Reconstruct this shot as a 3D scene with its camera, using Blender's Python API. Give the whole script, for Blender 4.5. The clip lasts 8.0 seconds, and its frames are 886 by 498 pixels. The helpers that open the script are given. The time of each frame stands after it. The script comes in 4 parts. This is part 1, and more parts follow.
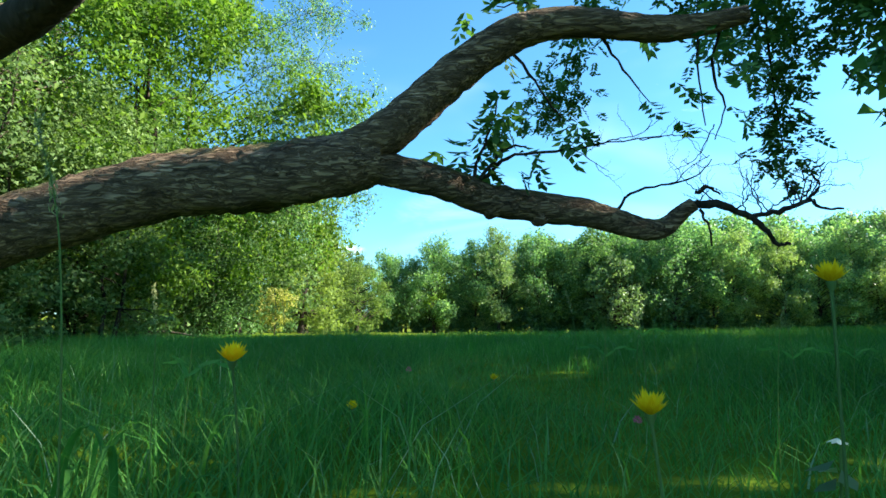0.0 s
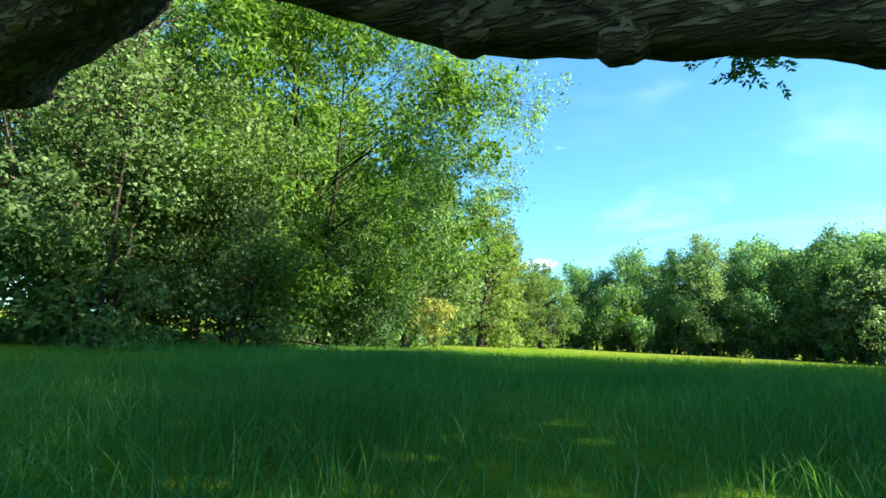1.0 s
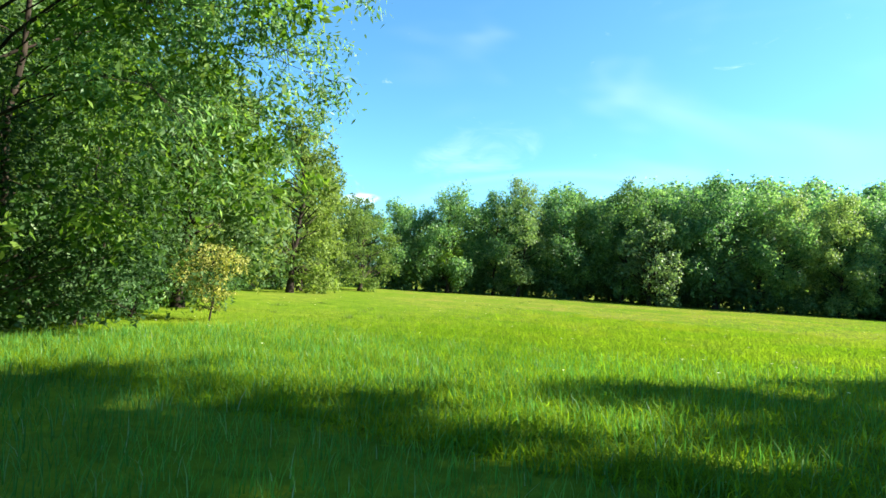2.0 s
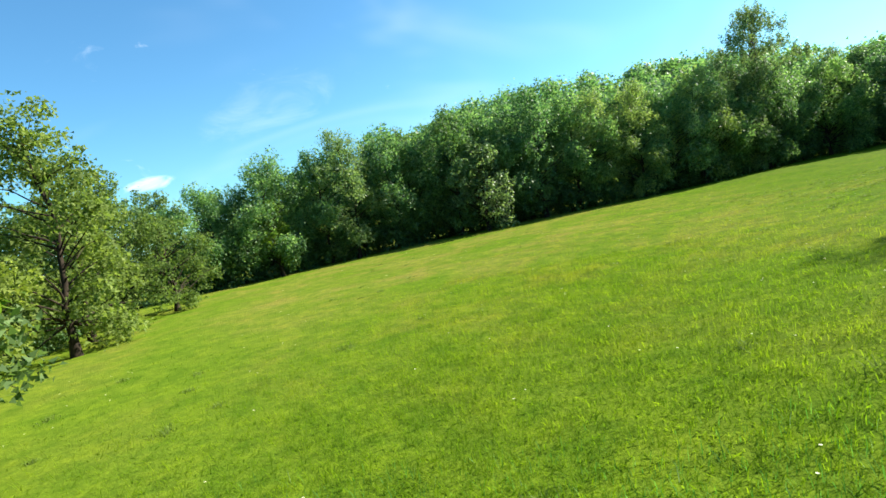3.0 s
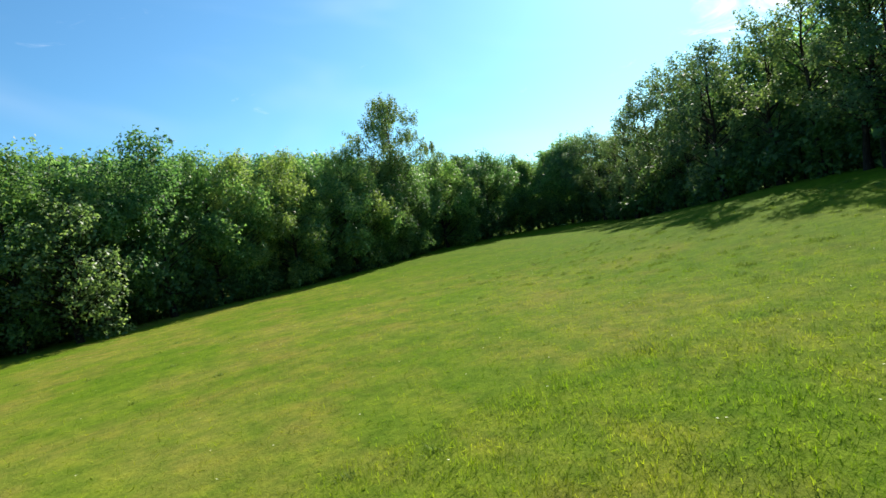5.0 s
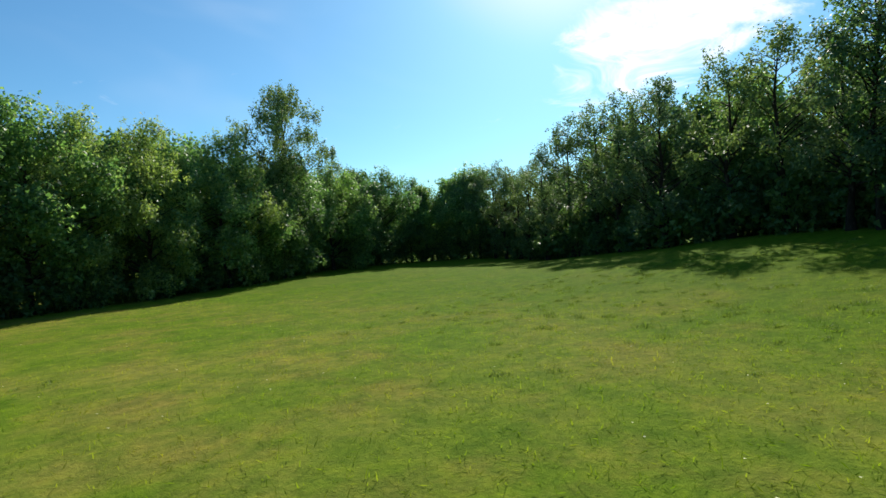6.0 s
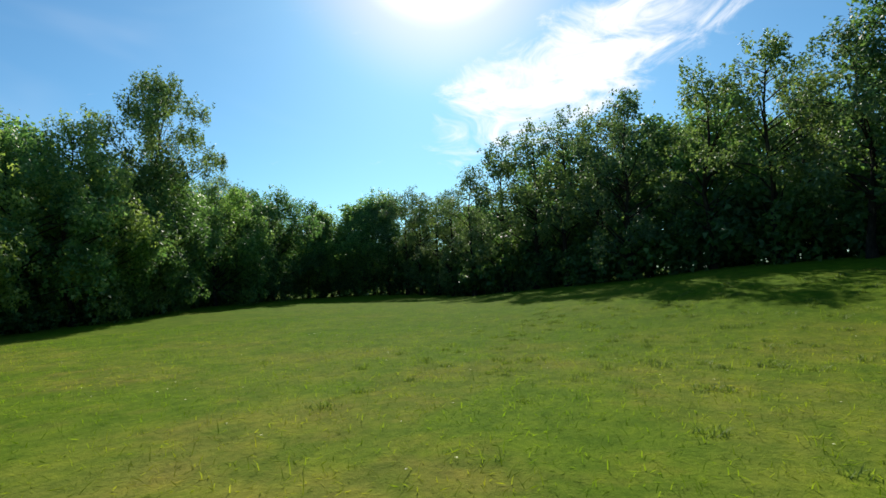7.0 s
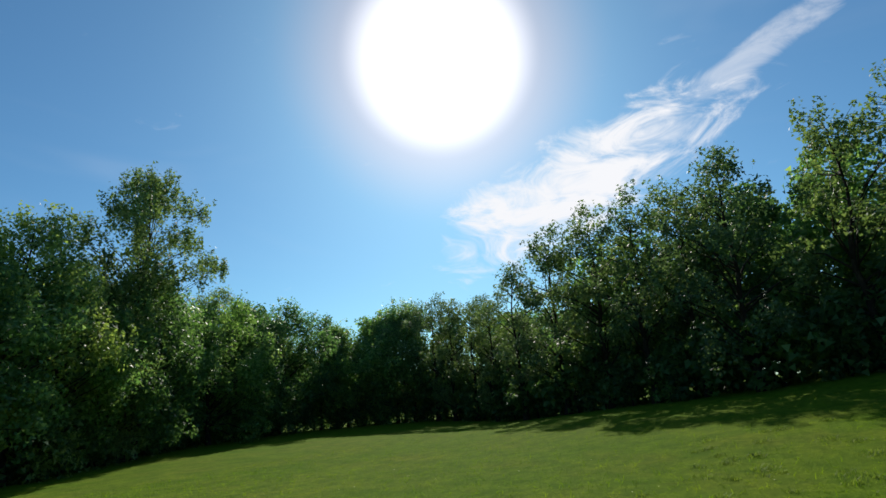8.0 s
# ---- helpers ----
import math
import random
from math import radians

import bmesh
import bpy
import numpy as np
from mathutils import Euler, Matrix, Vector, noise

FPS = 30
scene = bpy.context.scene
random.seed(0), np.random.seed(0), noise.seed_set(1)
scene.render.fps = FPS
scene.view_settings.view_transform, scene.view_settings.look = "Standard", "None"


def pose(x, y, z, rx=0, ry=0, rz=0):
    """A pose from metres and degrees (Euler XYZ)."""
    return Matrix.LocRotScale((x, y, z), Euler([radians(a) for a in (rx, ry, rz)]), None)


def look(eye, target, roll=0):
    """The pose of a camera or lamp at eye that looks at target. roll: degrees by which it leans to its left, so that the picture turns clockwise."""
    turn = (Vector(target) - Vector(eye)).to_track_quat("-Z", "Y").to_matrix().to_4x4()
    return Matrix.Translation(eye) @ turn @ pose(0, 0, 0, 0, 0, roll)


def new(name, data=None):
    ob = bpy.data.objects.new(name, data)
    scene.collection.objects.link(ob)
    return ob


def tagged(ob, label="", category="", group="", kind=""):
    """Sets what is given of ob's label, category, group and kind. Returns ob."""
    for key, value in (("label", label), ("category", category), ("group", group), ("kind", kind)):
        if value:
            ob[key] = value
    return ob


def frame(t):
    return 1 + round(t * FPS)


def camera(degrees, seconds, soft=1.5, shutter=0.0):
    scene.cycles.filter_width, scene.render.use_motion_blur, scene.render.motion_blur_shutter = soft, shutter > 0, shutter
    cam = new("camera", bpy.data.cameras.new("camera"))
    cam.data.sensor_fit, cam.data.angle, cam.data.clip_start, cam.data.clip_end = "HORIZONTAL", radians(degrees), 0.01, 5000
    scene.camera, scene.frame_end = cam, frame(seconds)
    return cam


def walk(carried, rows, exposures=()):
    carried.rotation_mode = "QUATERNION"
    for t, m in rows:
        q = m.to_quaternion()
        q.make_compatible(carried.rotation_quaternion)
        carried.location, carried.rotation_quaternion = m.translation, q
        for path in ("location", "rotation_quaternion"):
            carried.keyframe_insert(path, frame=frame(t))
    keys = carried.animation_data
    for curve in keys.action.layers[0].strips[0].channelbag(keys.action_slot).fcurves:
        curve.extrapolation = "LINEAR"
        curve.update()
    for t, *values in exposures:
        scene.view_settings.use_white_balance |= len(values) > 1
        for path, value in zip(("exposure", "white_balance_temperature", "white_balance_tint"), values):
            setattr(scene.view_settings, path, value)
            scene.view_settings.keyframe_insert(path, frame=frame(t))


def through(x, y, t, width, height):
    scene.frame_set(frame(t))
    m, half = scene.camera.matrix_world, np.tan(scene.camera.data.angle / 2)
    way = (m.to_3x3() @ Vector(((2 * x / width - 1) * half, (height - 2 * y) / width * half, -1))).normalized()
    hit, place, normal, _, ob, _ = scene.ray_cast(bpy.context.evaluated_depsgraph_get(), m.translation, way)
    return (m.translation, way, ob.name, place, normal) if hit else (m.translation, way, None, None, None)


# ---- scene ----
cam = camera(78.0, 8.0, soft=1.55)
PATH = [
    (0.0, (6.80, -12.60, 0.33), (2.53, -3.64, 1.61), 0.8),
    (0.2, (6.84, -12.18, 0.29), (1.38, -3.90, 1.58), 2.6),
    (0.5, (6.77, -11.64, 0.25), (0.02, -4.37, 1.52), 2.8),
    (0.6, (6.76, -11.41, 0.24), (-0.20, -4.35, 1.55), 2.3),
    (0.8, (6.64, -10.96, 0.27), (-0.49, -4.08, 1.64), 2.2),
    (1, (6.41, -10.40, 0.38), (-0.69, -3.50, 1.81), 2.6),
    (1.5, (5.19, -8.60, 0.92), (-1.43, -1.15, 1.72), 5.8),
    (1.7, (4.71, -7.97, 1.00), (-0.98, 0.23, 1.51), 6.0),
    (2.0, (3.89, -7.06, 1.02), (-0.62, 1.85, 1.42), 3.6),
    (2.2, (3.28, -6.37, 1.00), (-0.36, 2.94, 1.45), -1.7),
    (3.3, (0.81, -1.32, 3.02), (0.00, 8.57, 1.80), -11.8),
    (3.5, (0.00, 0.00, 3.06), (-0.00, 9.91, 1.73), -12.0),
    (4.0, (-0.95, 2.61, 2.67), (1.22, 12.28, 1.34), -8.2),
    (4.3, (-1.52, 4.91, 2.59), (1.93, 14.23, 1.51), -9.4),
    (4.5, (-1.79, 6.71, 2.56), (2.30, 15.80, 1.73), -11.0),
    (4.7, (-1.88, 8.68, 2.50), (2.89, 17.45, 1.96), -12.5),
    (5.8, (-1.00, 19.11, 2.08), (6.11, 26.14, 1.80), -0.5),
    (6.0, (-0.30, 20.63, 1.98), (7.18, 27.26, 1.81), -3.0),
    (6.2, (0.60, 22.26, 1.79), (8.48, 28.42, 1.87), -6.3),
    (6.5, (1.62, 24.79, 1.46), (9.94, 30.33, 1.65), -2.6),
    (7.0, (3.64, 28.58, 1.21), (12.40, 33.37, 1.70), -1.9),
    (7.3, (5.02, 30.87, 1.20), (13.82, 35.55, 2.08), -5.0),
    (7.5, (6.11, 32.21, 1.20), (15.08, 36.52, 2.19), -7.6),
    (8.0, (9.78, 34.40, 1.26), (18.20, 39.11, 3.89), -4.2),
]
walk(cam, [(t, look(eye, target, roll)) for t, eye, target, roll in PATH],
     [(0.0, 2.1, 6400, 2), (1.0, 2.15, 6400, 2), (1.5, 2.1, 6450, 3), (2.2, 1.85, 6500, 4), (3.5, 1.38, 6600, 6), (4.5, 1.28, 6600, 7), (6.0, 0.64, 6500, 9), (7.0, 0.5, 6500, 9), (8.0, 0.22, 6500, 10)])

# ---- world and sun ----
SUN_AZ, SUN_EL = radians(62.0), radians(34.5)
SUN_DIR = Vector((math.sin(SUN_AZ) * math.cos(SUN_EL), math.cos(SUN_AZ) * math.cos(SUN_EL), math.sin(SUN_EL)))

world = bpy.data.worlds.new("sky")
scene.world = world
world.use_nodes = True
wt = world.node_tree
wt.nodes.clear()
w_out = wt.nodes.new("ShaderNodeOutputWorld")
w_bg = wt.nodes.new("ShaderNodeBackground")
w_sky = wt.nodes.new("ShaderNodeTexSky")
w_sky.sky_type = "NISHITA"
w_sky.sun_disc = False
w_sky.sun_elevation, w_sky.sun_rotation = SUN_EL, SUN_AZ
w_sky.air_density, w_sky.dust_density, w_sky.ozone_density = 1.0, 0.5, 2.5
w_bg.inputs["Strength"].default_value = 0.076


def w_math(op, *vals):
    n = wt.nodes.new("ShaderNodeMath")
    n.operation = op
    for k, v in enumerate(vals):
        if isinstance(v, (int, float)):
            n.inputs[k].default_value = v
        else:
            wt.links.new(v, n.inputs[k])
    return n.outputs[0]


def w_dot(vec):
    n = wt.nodes.new("ShaderNodeVectorMath")
    n.operation = "DOT_PRODUCT"
    wt.links.new(w_tc.outputs["Generated"], n.inputs[0])
    n.inputs[1].default_value = vec
    return n.outputs["Value"]


def w_range(v, a0, a1, lo=0.0, hi=1.0):
    n = wt.nodes.new("ShaderNodeMapRange")
    n.interpolation_type = "SMOOTHSTEP"
    wt.links.new(v, n.inputs["Value"])
    for key, val in (("From Min", a0), ("From Max", a1), ("To Min", lo), ("To Max", hi)):
        n.inputs[key].default_value = val
    return n.outputs[0]


def heading(az, el):
    az, el = radians(az), radians(el)
    return Vector((math.sin(az) * math.cos(el), math.cos(az) * math.cos(el), math.sin(el)))


def w_noise(scale, detail, stretch):
    mp = wt.nodes.new("ShaderNodeMapping")
    mp.inputs["Scale"].default_value = stretch
    wt.links.new(w_tc.outputs["Generated"], mp.inputs["Vector"])
    n = wt.nodes.new("ShaderNodeTexNoise")
    n.inputs["Scale"].default_value, n.inputs["Detail"].default_value = scale, detail
    n.inputs["Roughness"].default_value, n.inputs["Distortion"].default_value = 0.62, 0.8
    wt.links.new(mp.outputs[0], n.inputs["Vector"])
    return n.outputs["Fac"]


def cloud(az, el, az2, el2, thick, cover, scale):
    """A drawn-out bank of cloud between two headings."""
    c1, c2 = heading(az, el), heading(az2, el2)
    mid = ((c1 + c2) / 2).normalized()
    u = (c2 - c1).normalized()
    v = mid.cross(u).normalized()
    half = (c2 - c1).length / 2
    a_ = w_math("DIVIDE", w_dot(u), half)
    b_ = w_math("DIVIDE", w_dot(v), thick)
    r2 = w_math("ADD", w_math("MULTIPLY", a_, a_), w_math("MULTIPLY", b_, b_))
    inside = w_range(r2, 1.4, 0.0)
    front = w_range(w_dot(mid), 0.5, 0.7)
    body = w_math("MULTIPLY", inside, front)
    n = w_noise(scale, 6.0, (1.0, 1.0, 2.2))
    return w_range(w_math("ADD", w_math("MULTIPLY", body, 0.42), w_math("MULTIPLY", n, 1.0)), 0.66, 0.66 + cover)


w_tc = wt.nodes.new("ShaderNodeTexCoord")
w_blue = wt.nodes.new("ShaderNodeMix")
w_blue.data_type, w_blue.blend_type = "RGBA", "MULTIPLY"
w_blue.inputs[0].default_value = 1.0
w_blue.inputs[7].default_value = (0.55, 0.94, 1.10, 1)
wt.links.new(w_sky.outputs[0], w_blue.inputs[6])
wt.links.new(w_range(w_dot(SUN_DIR), 0.999, 0.955), w_blue.inputs[0])
w_mask = w_math("MAXIMUM", cloud(57, 12, 97, 26.5, 0.105, 0.33, 9.0), w_math("MULTIPLY", cloud(72, 18, 114, 33, 0.03, 0.42, 9.0), 0.48))
w_mask = w_math("MAXIMUM", w_mask, w_math("MULTIPLY", cloud(-38.5, 6.7, -33, 7.1, 0.013, 0.35, 14.0), 0.4))
w_mask = w_math("MAXIMUM", w_mask, w_math("MULTIPLY", cloud(-32, 10.5, -16, 13.5, 0.05, 0.6, 8.0), 0.13))
w_mask = w_math("MAXIMUM", w_mask, w_math("MULTIPLY", w_range(w_noise(1.5, 3.0, (1, 1, 3)), 0.52, 0.9), 0.13))
w_mix = wt.nodes.new("ShaderNodeMix")
w_mix.data_type = "RGBA"
wt.links.new(w_mask, w_mix.inputs[0])
wt.links.new(w_blue.outputs[2], w_mix.inputs[6])
w_mix.inputs[7].default_value = (10.5, 10.6, 11.0, 1)
w_sun = wt.nodes.new("ShaderNodeMix")
w_sun.data_type, w_sun.blend_type = "RGBA", "ADD"
wt.links.new(w_range(w_dot(SUN_DIR), math.cos(radians(10.2)), math.cos(radians(2.5))), w_sun.inputs[0])
wt.links.new(w_mix.outputs[2], w_sun.inputs[6])
w_sun.inputs[7].default_value = (9.0, 8.8, 8.4, 1)
wt.links.new(w_sun.outputs[2], w_bg.inputs["Color"])
wt.links.new(w_bg.outputs[0], w_out.inputs["Surface"])

sun_data = bpy.data.lights.new("sun", "SUN")
sun_data.energy, sun_data.angle, sun_data.color = 5.0, radians(0.6), (1.0, 0.94, 0.84)
sun = new("sun", sun_data)
sun.matrix_world = look((0, 0, 60), Vector((0, 0, 60)) - SUN_DIR)


# ---- materials ----
def material(name):
    m = bpy.data.materials.new(name)
    m.use_nodes = True
    nt = m.node_tree
    nt.nodes.clear()
    return m, nt, nt.nodes.new("ShaderNodeOutputMaterial")


def ramp(nt, source, stops):
    r = nt.nodes.new("ShaderNodeValToRGB")
    while len(r.color_ramp.elements) < len(stops):
        r.color_ramp.elements.new(0.5)
    for e, (p, c) in zip(r.color_ramp.elements, stops):
        e.position, e.color = p, (*c, 1)
    nt.links.new(source, r.inputs[0])
    return r.outputs[0]


def noise_tex(nt, scale, detail=4.0, coord="Object", rough=0.55):
    tc = nt.nodes.new("ShaderNodeTexCoord")
    n = nt.nodes.new("ShaderNodeTexNoise")
    n.inputs["Scale"].default_value, n.inputs["Detail"].default_value = scale, detail
    n.inputs["Roughness"].default_value = rough
    nt.links.new(tc.outputs[coord], n.inputs["Vector"])
    return n.outputs["Fac"]


def mixed(nt, fac, a, b, mode="MIX"):
    m = nt.nodes.new("ShaderNodeMix")
    m.data_type, m.blend_type = "RGBA", mode
    for sock, val in ((m.inputs[0], fac), (m.inputs[6], a), (m.inputs[7], b)):
        if isinstance(val, (int, float)):
            sock.default_value = val
        elif isinstance(val, tuple):
            sock.default_value = (*val, 1)
        else:
            nt.links.new(val, sock)
    return m.outputs[2]


def leaf_material(name, stops, through=0.45, rough=0.62, patch=0.6, gloss=0.16):
    """Foliage: each leaf has its own shade, clumps differ slowly, light passes through."""
    m, nt, out = material(name)
    geo = nt.nodes.new("ShaderNodeNewGeometry")
    col = ramp(nt, geo.outputs["Random Per Island"], stops)
    info = nt.nodes.new("ShaderNodeObjectInfo")
    slow = ramp(nt, noise_tex(nt, patch, 3.0), [(0.3, (0.62, 0.66, 0.62)), (0.7, (1.25, 1.2, 1.0))])
    col = mixed(nt, 1.0, col, slow, "MULTIPLY")
    own = ramp(nt, info.outputs["Random"], [(0.0, (0.70, 0.80, 0.84)), (0.35, (0.95, 0.98, 1.0)), (0.7, (1.10, 1.10, 1.02)), (1.0, (1.32, 1.24, 0.95))])
    col = mixed(nt, 1.0, col, own, "MULTIPLY")
    bsdf = nt.nodes.new("ShaderNodeBsdfPrincipled")
    bsdf.inputs["Roughness"].default_value = rough
    bsdf.inputs["Specular IOR Level"].default_value = gloss
    nt.links.new(col, bsdf.inputs["Base Color"])
    tr = nt.nodes.new("ShaderNodeBsdfTranslucent")
    nt.links.new(mixed(nt, 1.0, col, (1.35, 1.4, 0.75), "MULTIPLY"), tr.inputs["Color"])
    mix = nt.nodes.new("ShaderNodeMixShader")
    mix.inputs[0].default_value = through
    nt.links.new(bsdf.outputs[0], mix.inputs[1])
    nt.links.new(tr.outputs[0], mix.inputs[2])
    nt.links.new(mix.outputs[0], out.inputs["Surface"])
    return m


def bark_material(name, dark, light, scale=18.0, moss=0.0, bump=0.6, stretch=(1.0, 1.0, 0.25), turn=0.0, plates=0.0):
    m, nt, out = material(name)
    tc = nt.nodes.new("ShaderNodeTexCoord")
    mp = nt.nodes.new("ShaderNodeMapping")
    mp.inputs["Scale"].default_value = stretch
    turned = nt.nodes.new("ShaderNodeMapping")
    turned.inputs["Rotation"].default_value = (0, 0, radians(turn))
    nt.links.new(tc.outputs["Object"], turned.inputs["Vector"])
    nt.links.new(turned.outputs[0], mp.inputs["Vector"])
    n1 = nt.nodes.new("ShaderNodeTexNoise")
    n1.inputs["Scale"].default_value, n1.inputs["Detail"].default_value = scale, 6.0
    n1.inputs["Distortion"].default_value = 0.6
    nt.links.new(mp.outputs[0], n1.inputs["Vector"])
    v1 = nt.nodes.new("ShaderNodeTexNoise")
    v1.noise_type = "RIDGED_MULTIFRACTAL"
    v1.inputs["Scale"].default_value, v1.inputs["Detail"].default_value = scale * 0.8, 3.0
    v1.inputs["Distortion"].default_value = 0.9
    nt.links.new(mp.outputs[0], v1.inputs["Vector"])
    crack = v1.outputs["Fac"]
    if plates:
        vo = nt.nodes.new("ShaderNodeTexVoronoi")
        vo.feature = "DISTANCE_TO_EDGE"
        vo.inputs["Scale"].default_value = plates
        wob = nt.nodes.new("ShaderNodeMix")
        wob.data_type, wob.blend_type = "RGBA", "LINEAR_LIGHT"
        wob.inputs[0].default_value = 0.05
        nt.links.new(mp.outputs[0], wob.inputs[6])
        nt.links.new(n1.outputs["Color"], wob.inputs[7])
        nt.links.new(wob.outputs[2], vo.inputs["Vector"])
        mr0 = nt.nodes.new("ShaderNodeMapRange")
        mr0.interpolation_type = "SMOOTHSTEP"
        mr0.inputs["From Max"].default_value = 0.22
        nt.links.new(vo.outputs["Distance"], mr0.inputs["Value"])
        crack = mixed(nt, 0.62, mr0.outputs[0], crack)
    col = ramp(nt, n1.outputs["Fac"], [(0.3, dark), (0.7, light)])
    col = mixed(nt, 1.0, col, ramp(nt, crack, [(0.15, (0.40, 0.37, 0.34)), (0.75, (1.25, 1.22, 1.2))]), "MULTIPLY")
    blot = noise_tex(nt, 2.5, 4.0)
    col = mixed(nt, 1.0, col, ramp(nt, blot, [(0.35, (0.75, 0.72, 0.70)), (0.65, (1.2, 1.15, 1.1))]), "MULTIPLY")
    if moss:
        geo = nt.nodes.new("ShaderNodeNewGeometry")
        sep = nt.nodes.new("ShaderNodeSeparateXYZ")
        nt.links.new(geo.outputs["Normal"], sep.inputs[0])
        add = nt.nodes.new("ShaderNodeMath")
        add.operation = "MULTIPLY_ADD"
        nt.links.new(noise_tex(nt, 3.0, 4.0), add.inputs[0])
        add.inputs[1].default_value = 1.1
        nt.links.new(sep.outputs[2], add.inputs[2])
        mr = nt.nodes.new("ShaderNodeMapRange")
        mr.inputs["From Min"].default_value, mr.inputs["From Max"].default_value = 1.2, 1.65
        mr.inputs["To Max"].default_value = moss
        nt.links.new(add.outputs[0], mr.inputs["Value"])
        col = mixed(nt, mr.outputs[0], col, (0.10, 0.115, 0.025))
    bsdf = nt.nodes.new("ShaderNodeBsdfPrincipled")
    bsdf.inputs["Roughness"].default_value = 0.9
    bsdf.inputs["Specular IOR Level"].default_value = 0.2
    nt.links.new(col, bsdf.inputs["Base Color"])
    b = nt.nodes.new("ShaderNodeBump")
    b.inputs["Strength"].default_value, b.inputs["Distance"].default_value = bump, 0.03
    nt.links.new(crack, b.inputs["Height"])
    nt.links.new(b.outputs[0], bsdf.inputs["Normal"])
    nt.links.new(bsdf.outputs[0], out.inputs["Surface"])
    return m


LEAF_WOOD = leaf_material("leaf_wood", [(0.0, (0.073, 0.149, 0.065)), (0.58, (0.132, 0.255, 0.105)), (1.0, (0.266, 0.385, 0.196))], through=0.55, gloss=0.36, rough=0.48)
LEAF_OPEN = leaf_material("leaf_open", [(0.0, (0.070, 0.120, 0.064)), (0.58, (0.125, 0.195, 0.105)), (1.0, (0.205, 0.285, 0.165))], through=0.38, gloss=0.22, rough=0.58)
LEAF_LIME = leaf_material("leaf_lime", [(0.0, (0.051, 0.111, 0.017)), (0.6, (0.092, 0.176, 0.027)), (1.0, (0.152, 0.238, 0.044))], through=0.5, gloss=0.2)
LEAF_DARK = leaf_material("leaf_dark", [(0.0, (0.054, 0.115, 0.044)), (0.58, (0.102, 0.193, 0.077)), (1.0, (0.198, 0.299, 0.138))], through=0.5, gloss=0.28, rough=0.5)
LEAF_PALE = leaf_material("leaf_pale", [(0.0, (0.121, 0.196, 0.085)), (0.6, (0.184, 0.270, 0.120)), (1.0, (0.273, 0.355, 0.180))], through=0.5, gloss=0.38, rough=0.48)
LEAF_ASH = leaf_material("leaf_ash", [(0.0, (0.046, 0.118, 0.048)), (0.6, (0.084, 0.179, 0.064)), (1.0, (0.142, 0.255, 0.082))], patch=1.2)
LEAF_OLIVE = leaf_material("leaf_olive", [(0.0, (0.105, 0.150, 0.040)), (0.6, (0.165, 0.225, 0.060)), (1.0, (0.245, 0.300, 0.100))], through=0.5, gloss=0.12, rough=0.6)
LEAF_IVY = leaf_material("leaf_ivy", [(0.0, (0.075, 0.125, 0.045)), (0.6, (0.125, 0.195, 0.070)), (1.0, (0.20, 0.275, 0.115))], through=0.45, gloss=0.16, rough=0.55)
# Undergrowth leaves, with the deep shade inside the thicket put into their colour.
LEAF_SHADED = leaf_material("leaf_shaded_undergrowth", [(0.0, (0.035, 0.075, 0.028)), (0.6, (0.062, 0.118, 0.042)), (1.0, (0.105, 0.170, 0.060))], through=0.4, gloss=0.14, rough=0.6)
LEAF_GOLD = leaf_material("leaf_gold", [(0.0, (0.173, 0.190, 0.041)), (0.6, (0.346, 0.325, 0.082)), (1.0, (0.540, 0.493, 0.190))])
BARK = bark_material("bark", (0.035, 0.027, 0.020), (0.120, 0.098, 0.075), 10.0)
BARK_ASH = bark_material("bark_ash", (0.130, 0.085, 0.055), (0.480, 0.330, 0.220), 34.0, moss=0.85, bump=1.0, stretch=(0.17, 1.0, 1.0), turn=-20.0, plates=30.0)
BARK_PALE = bark_material("bark_pale", (0.14, 0.12, 0.09), (0.34, 0.30, 0.24), 8.0)
# Near-black bark of the ash's second stem, boughs and twigs, living and dead.
BARK_DARK = bark_material("bark_dark", (0.03, 0.025, 0.02), (0.10, 0.085, 0.07), 20.0)

# ---- mesh helpers ----
G0 = (6.80, -12.60)


def ground_z(x, y):
    """Height of the meadow, a gentle plane that ends in a wooded hill to the north."""
    x, y = np.asarray(x, float), np.asarray(y, float)
    near = (x - G0[0]) * 0.0068 - (np.clip(y, -80, 110) - G0[1]) * 0.0195
    fade = np.clip(1.6 - np.hypot(x, y) / 250.0, 0, 1)
    wide = np.where(x < 5, 95.0, 215.0)
    hill = 37.0 * np.exp(-(((x - 5) / wide) ** 2 + ((y - 235) / 75.0) ** 2))
    bank = np.clip((x - 29.5 - 0.62 * (y - 16.5) + 22) / 26.0, 0, 1)
    bank = bank * bank * (3 - 2 * bank) * np.interp(y, [-10, 10, 20, 30, 40, 52], [0.0, 1.9, 2.1, 1.8, 0.9, 0.0]) * np.clip(1.5 - x / 120.0, 0, 1)
    return near * fade + hill + bank + 0.05 * np.sin(x * 0.23 + 1) * np.cos(y * 0.19)


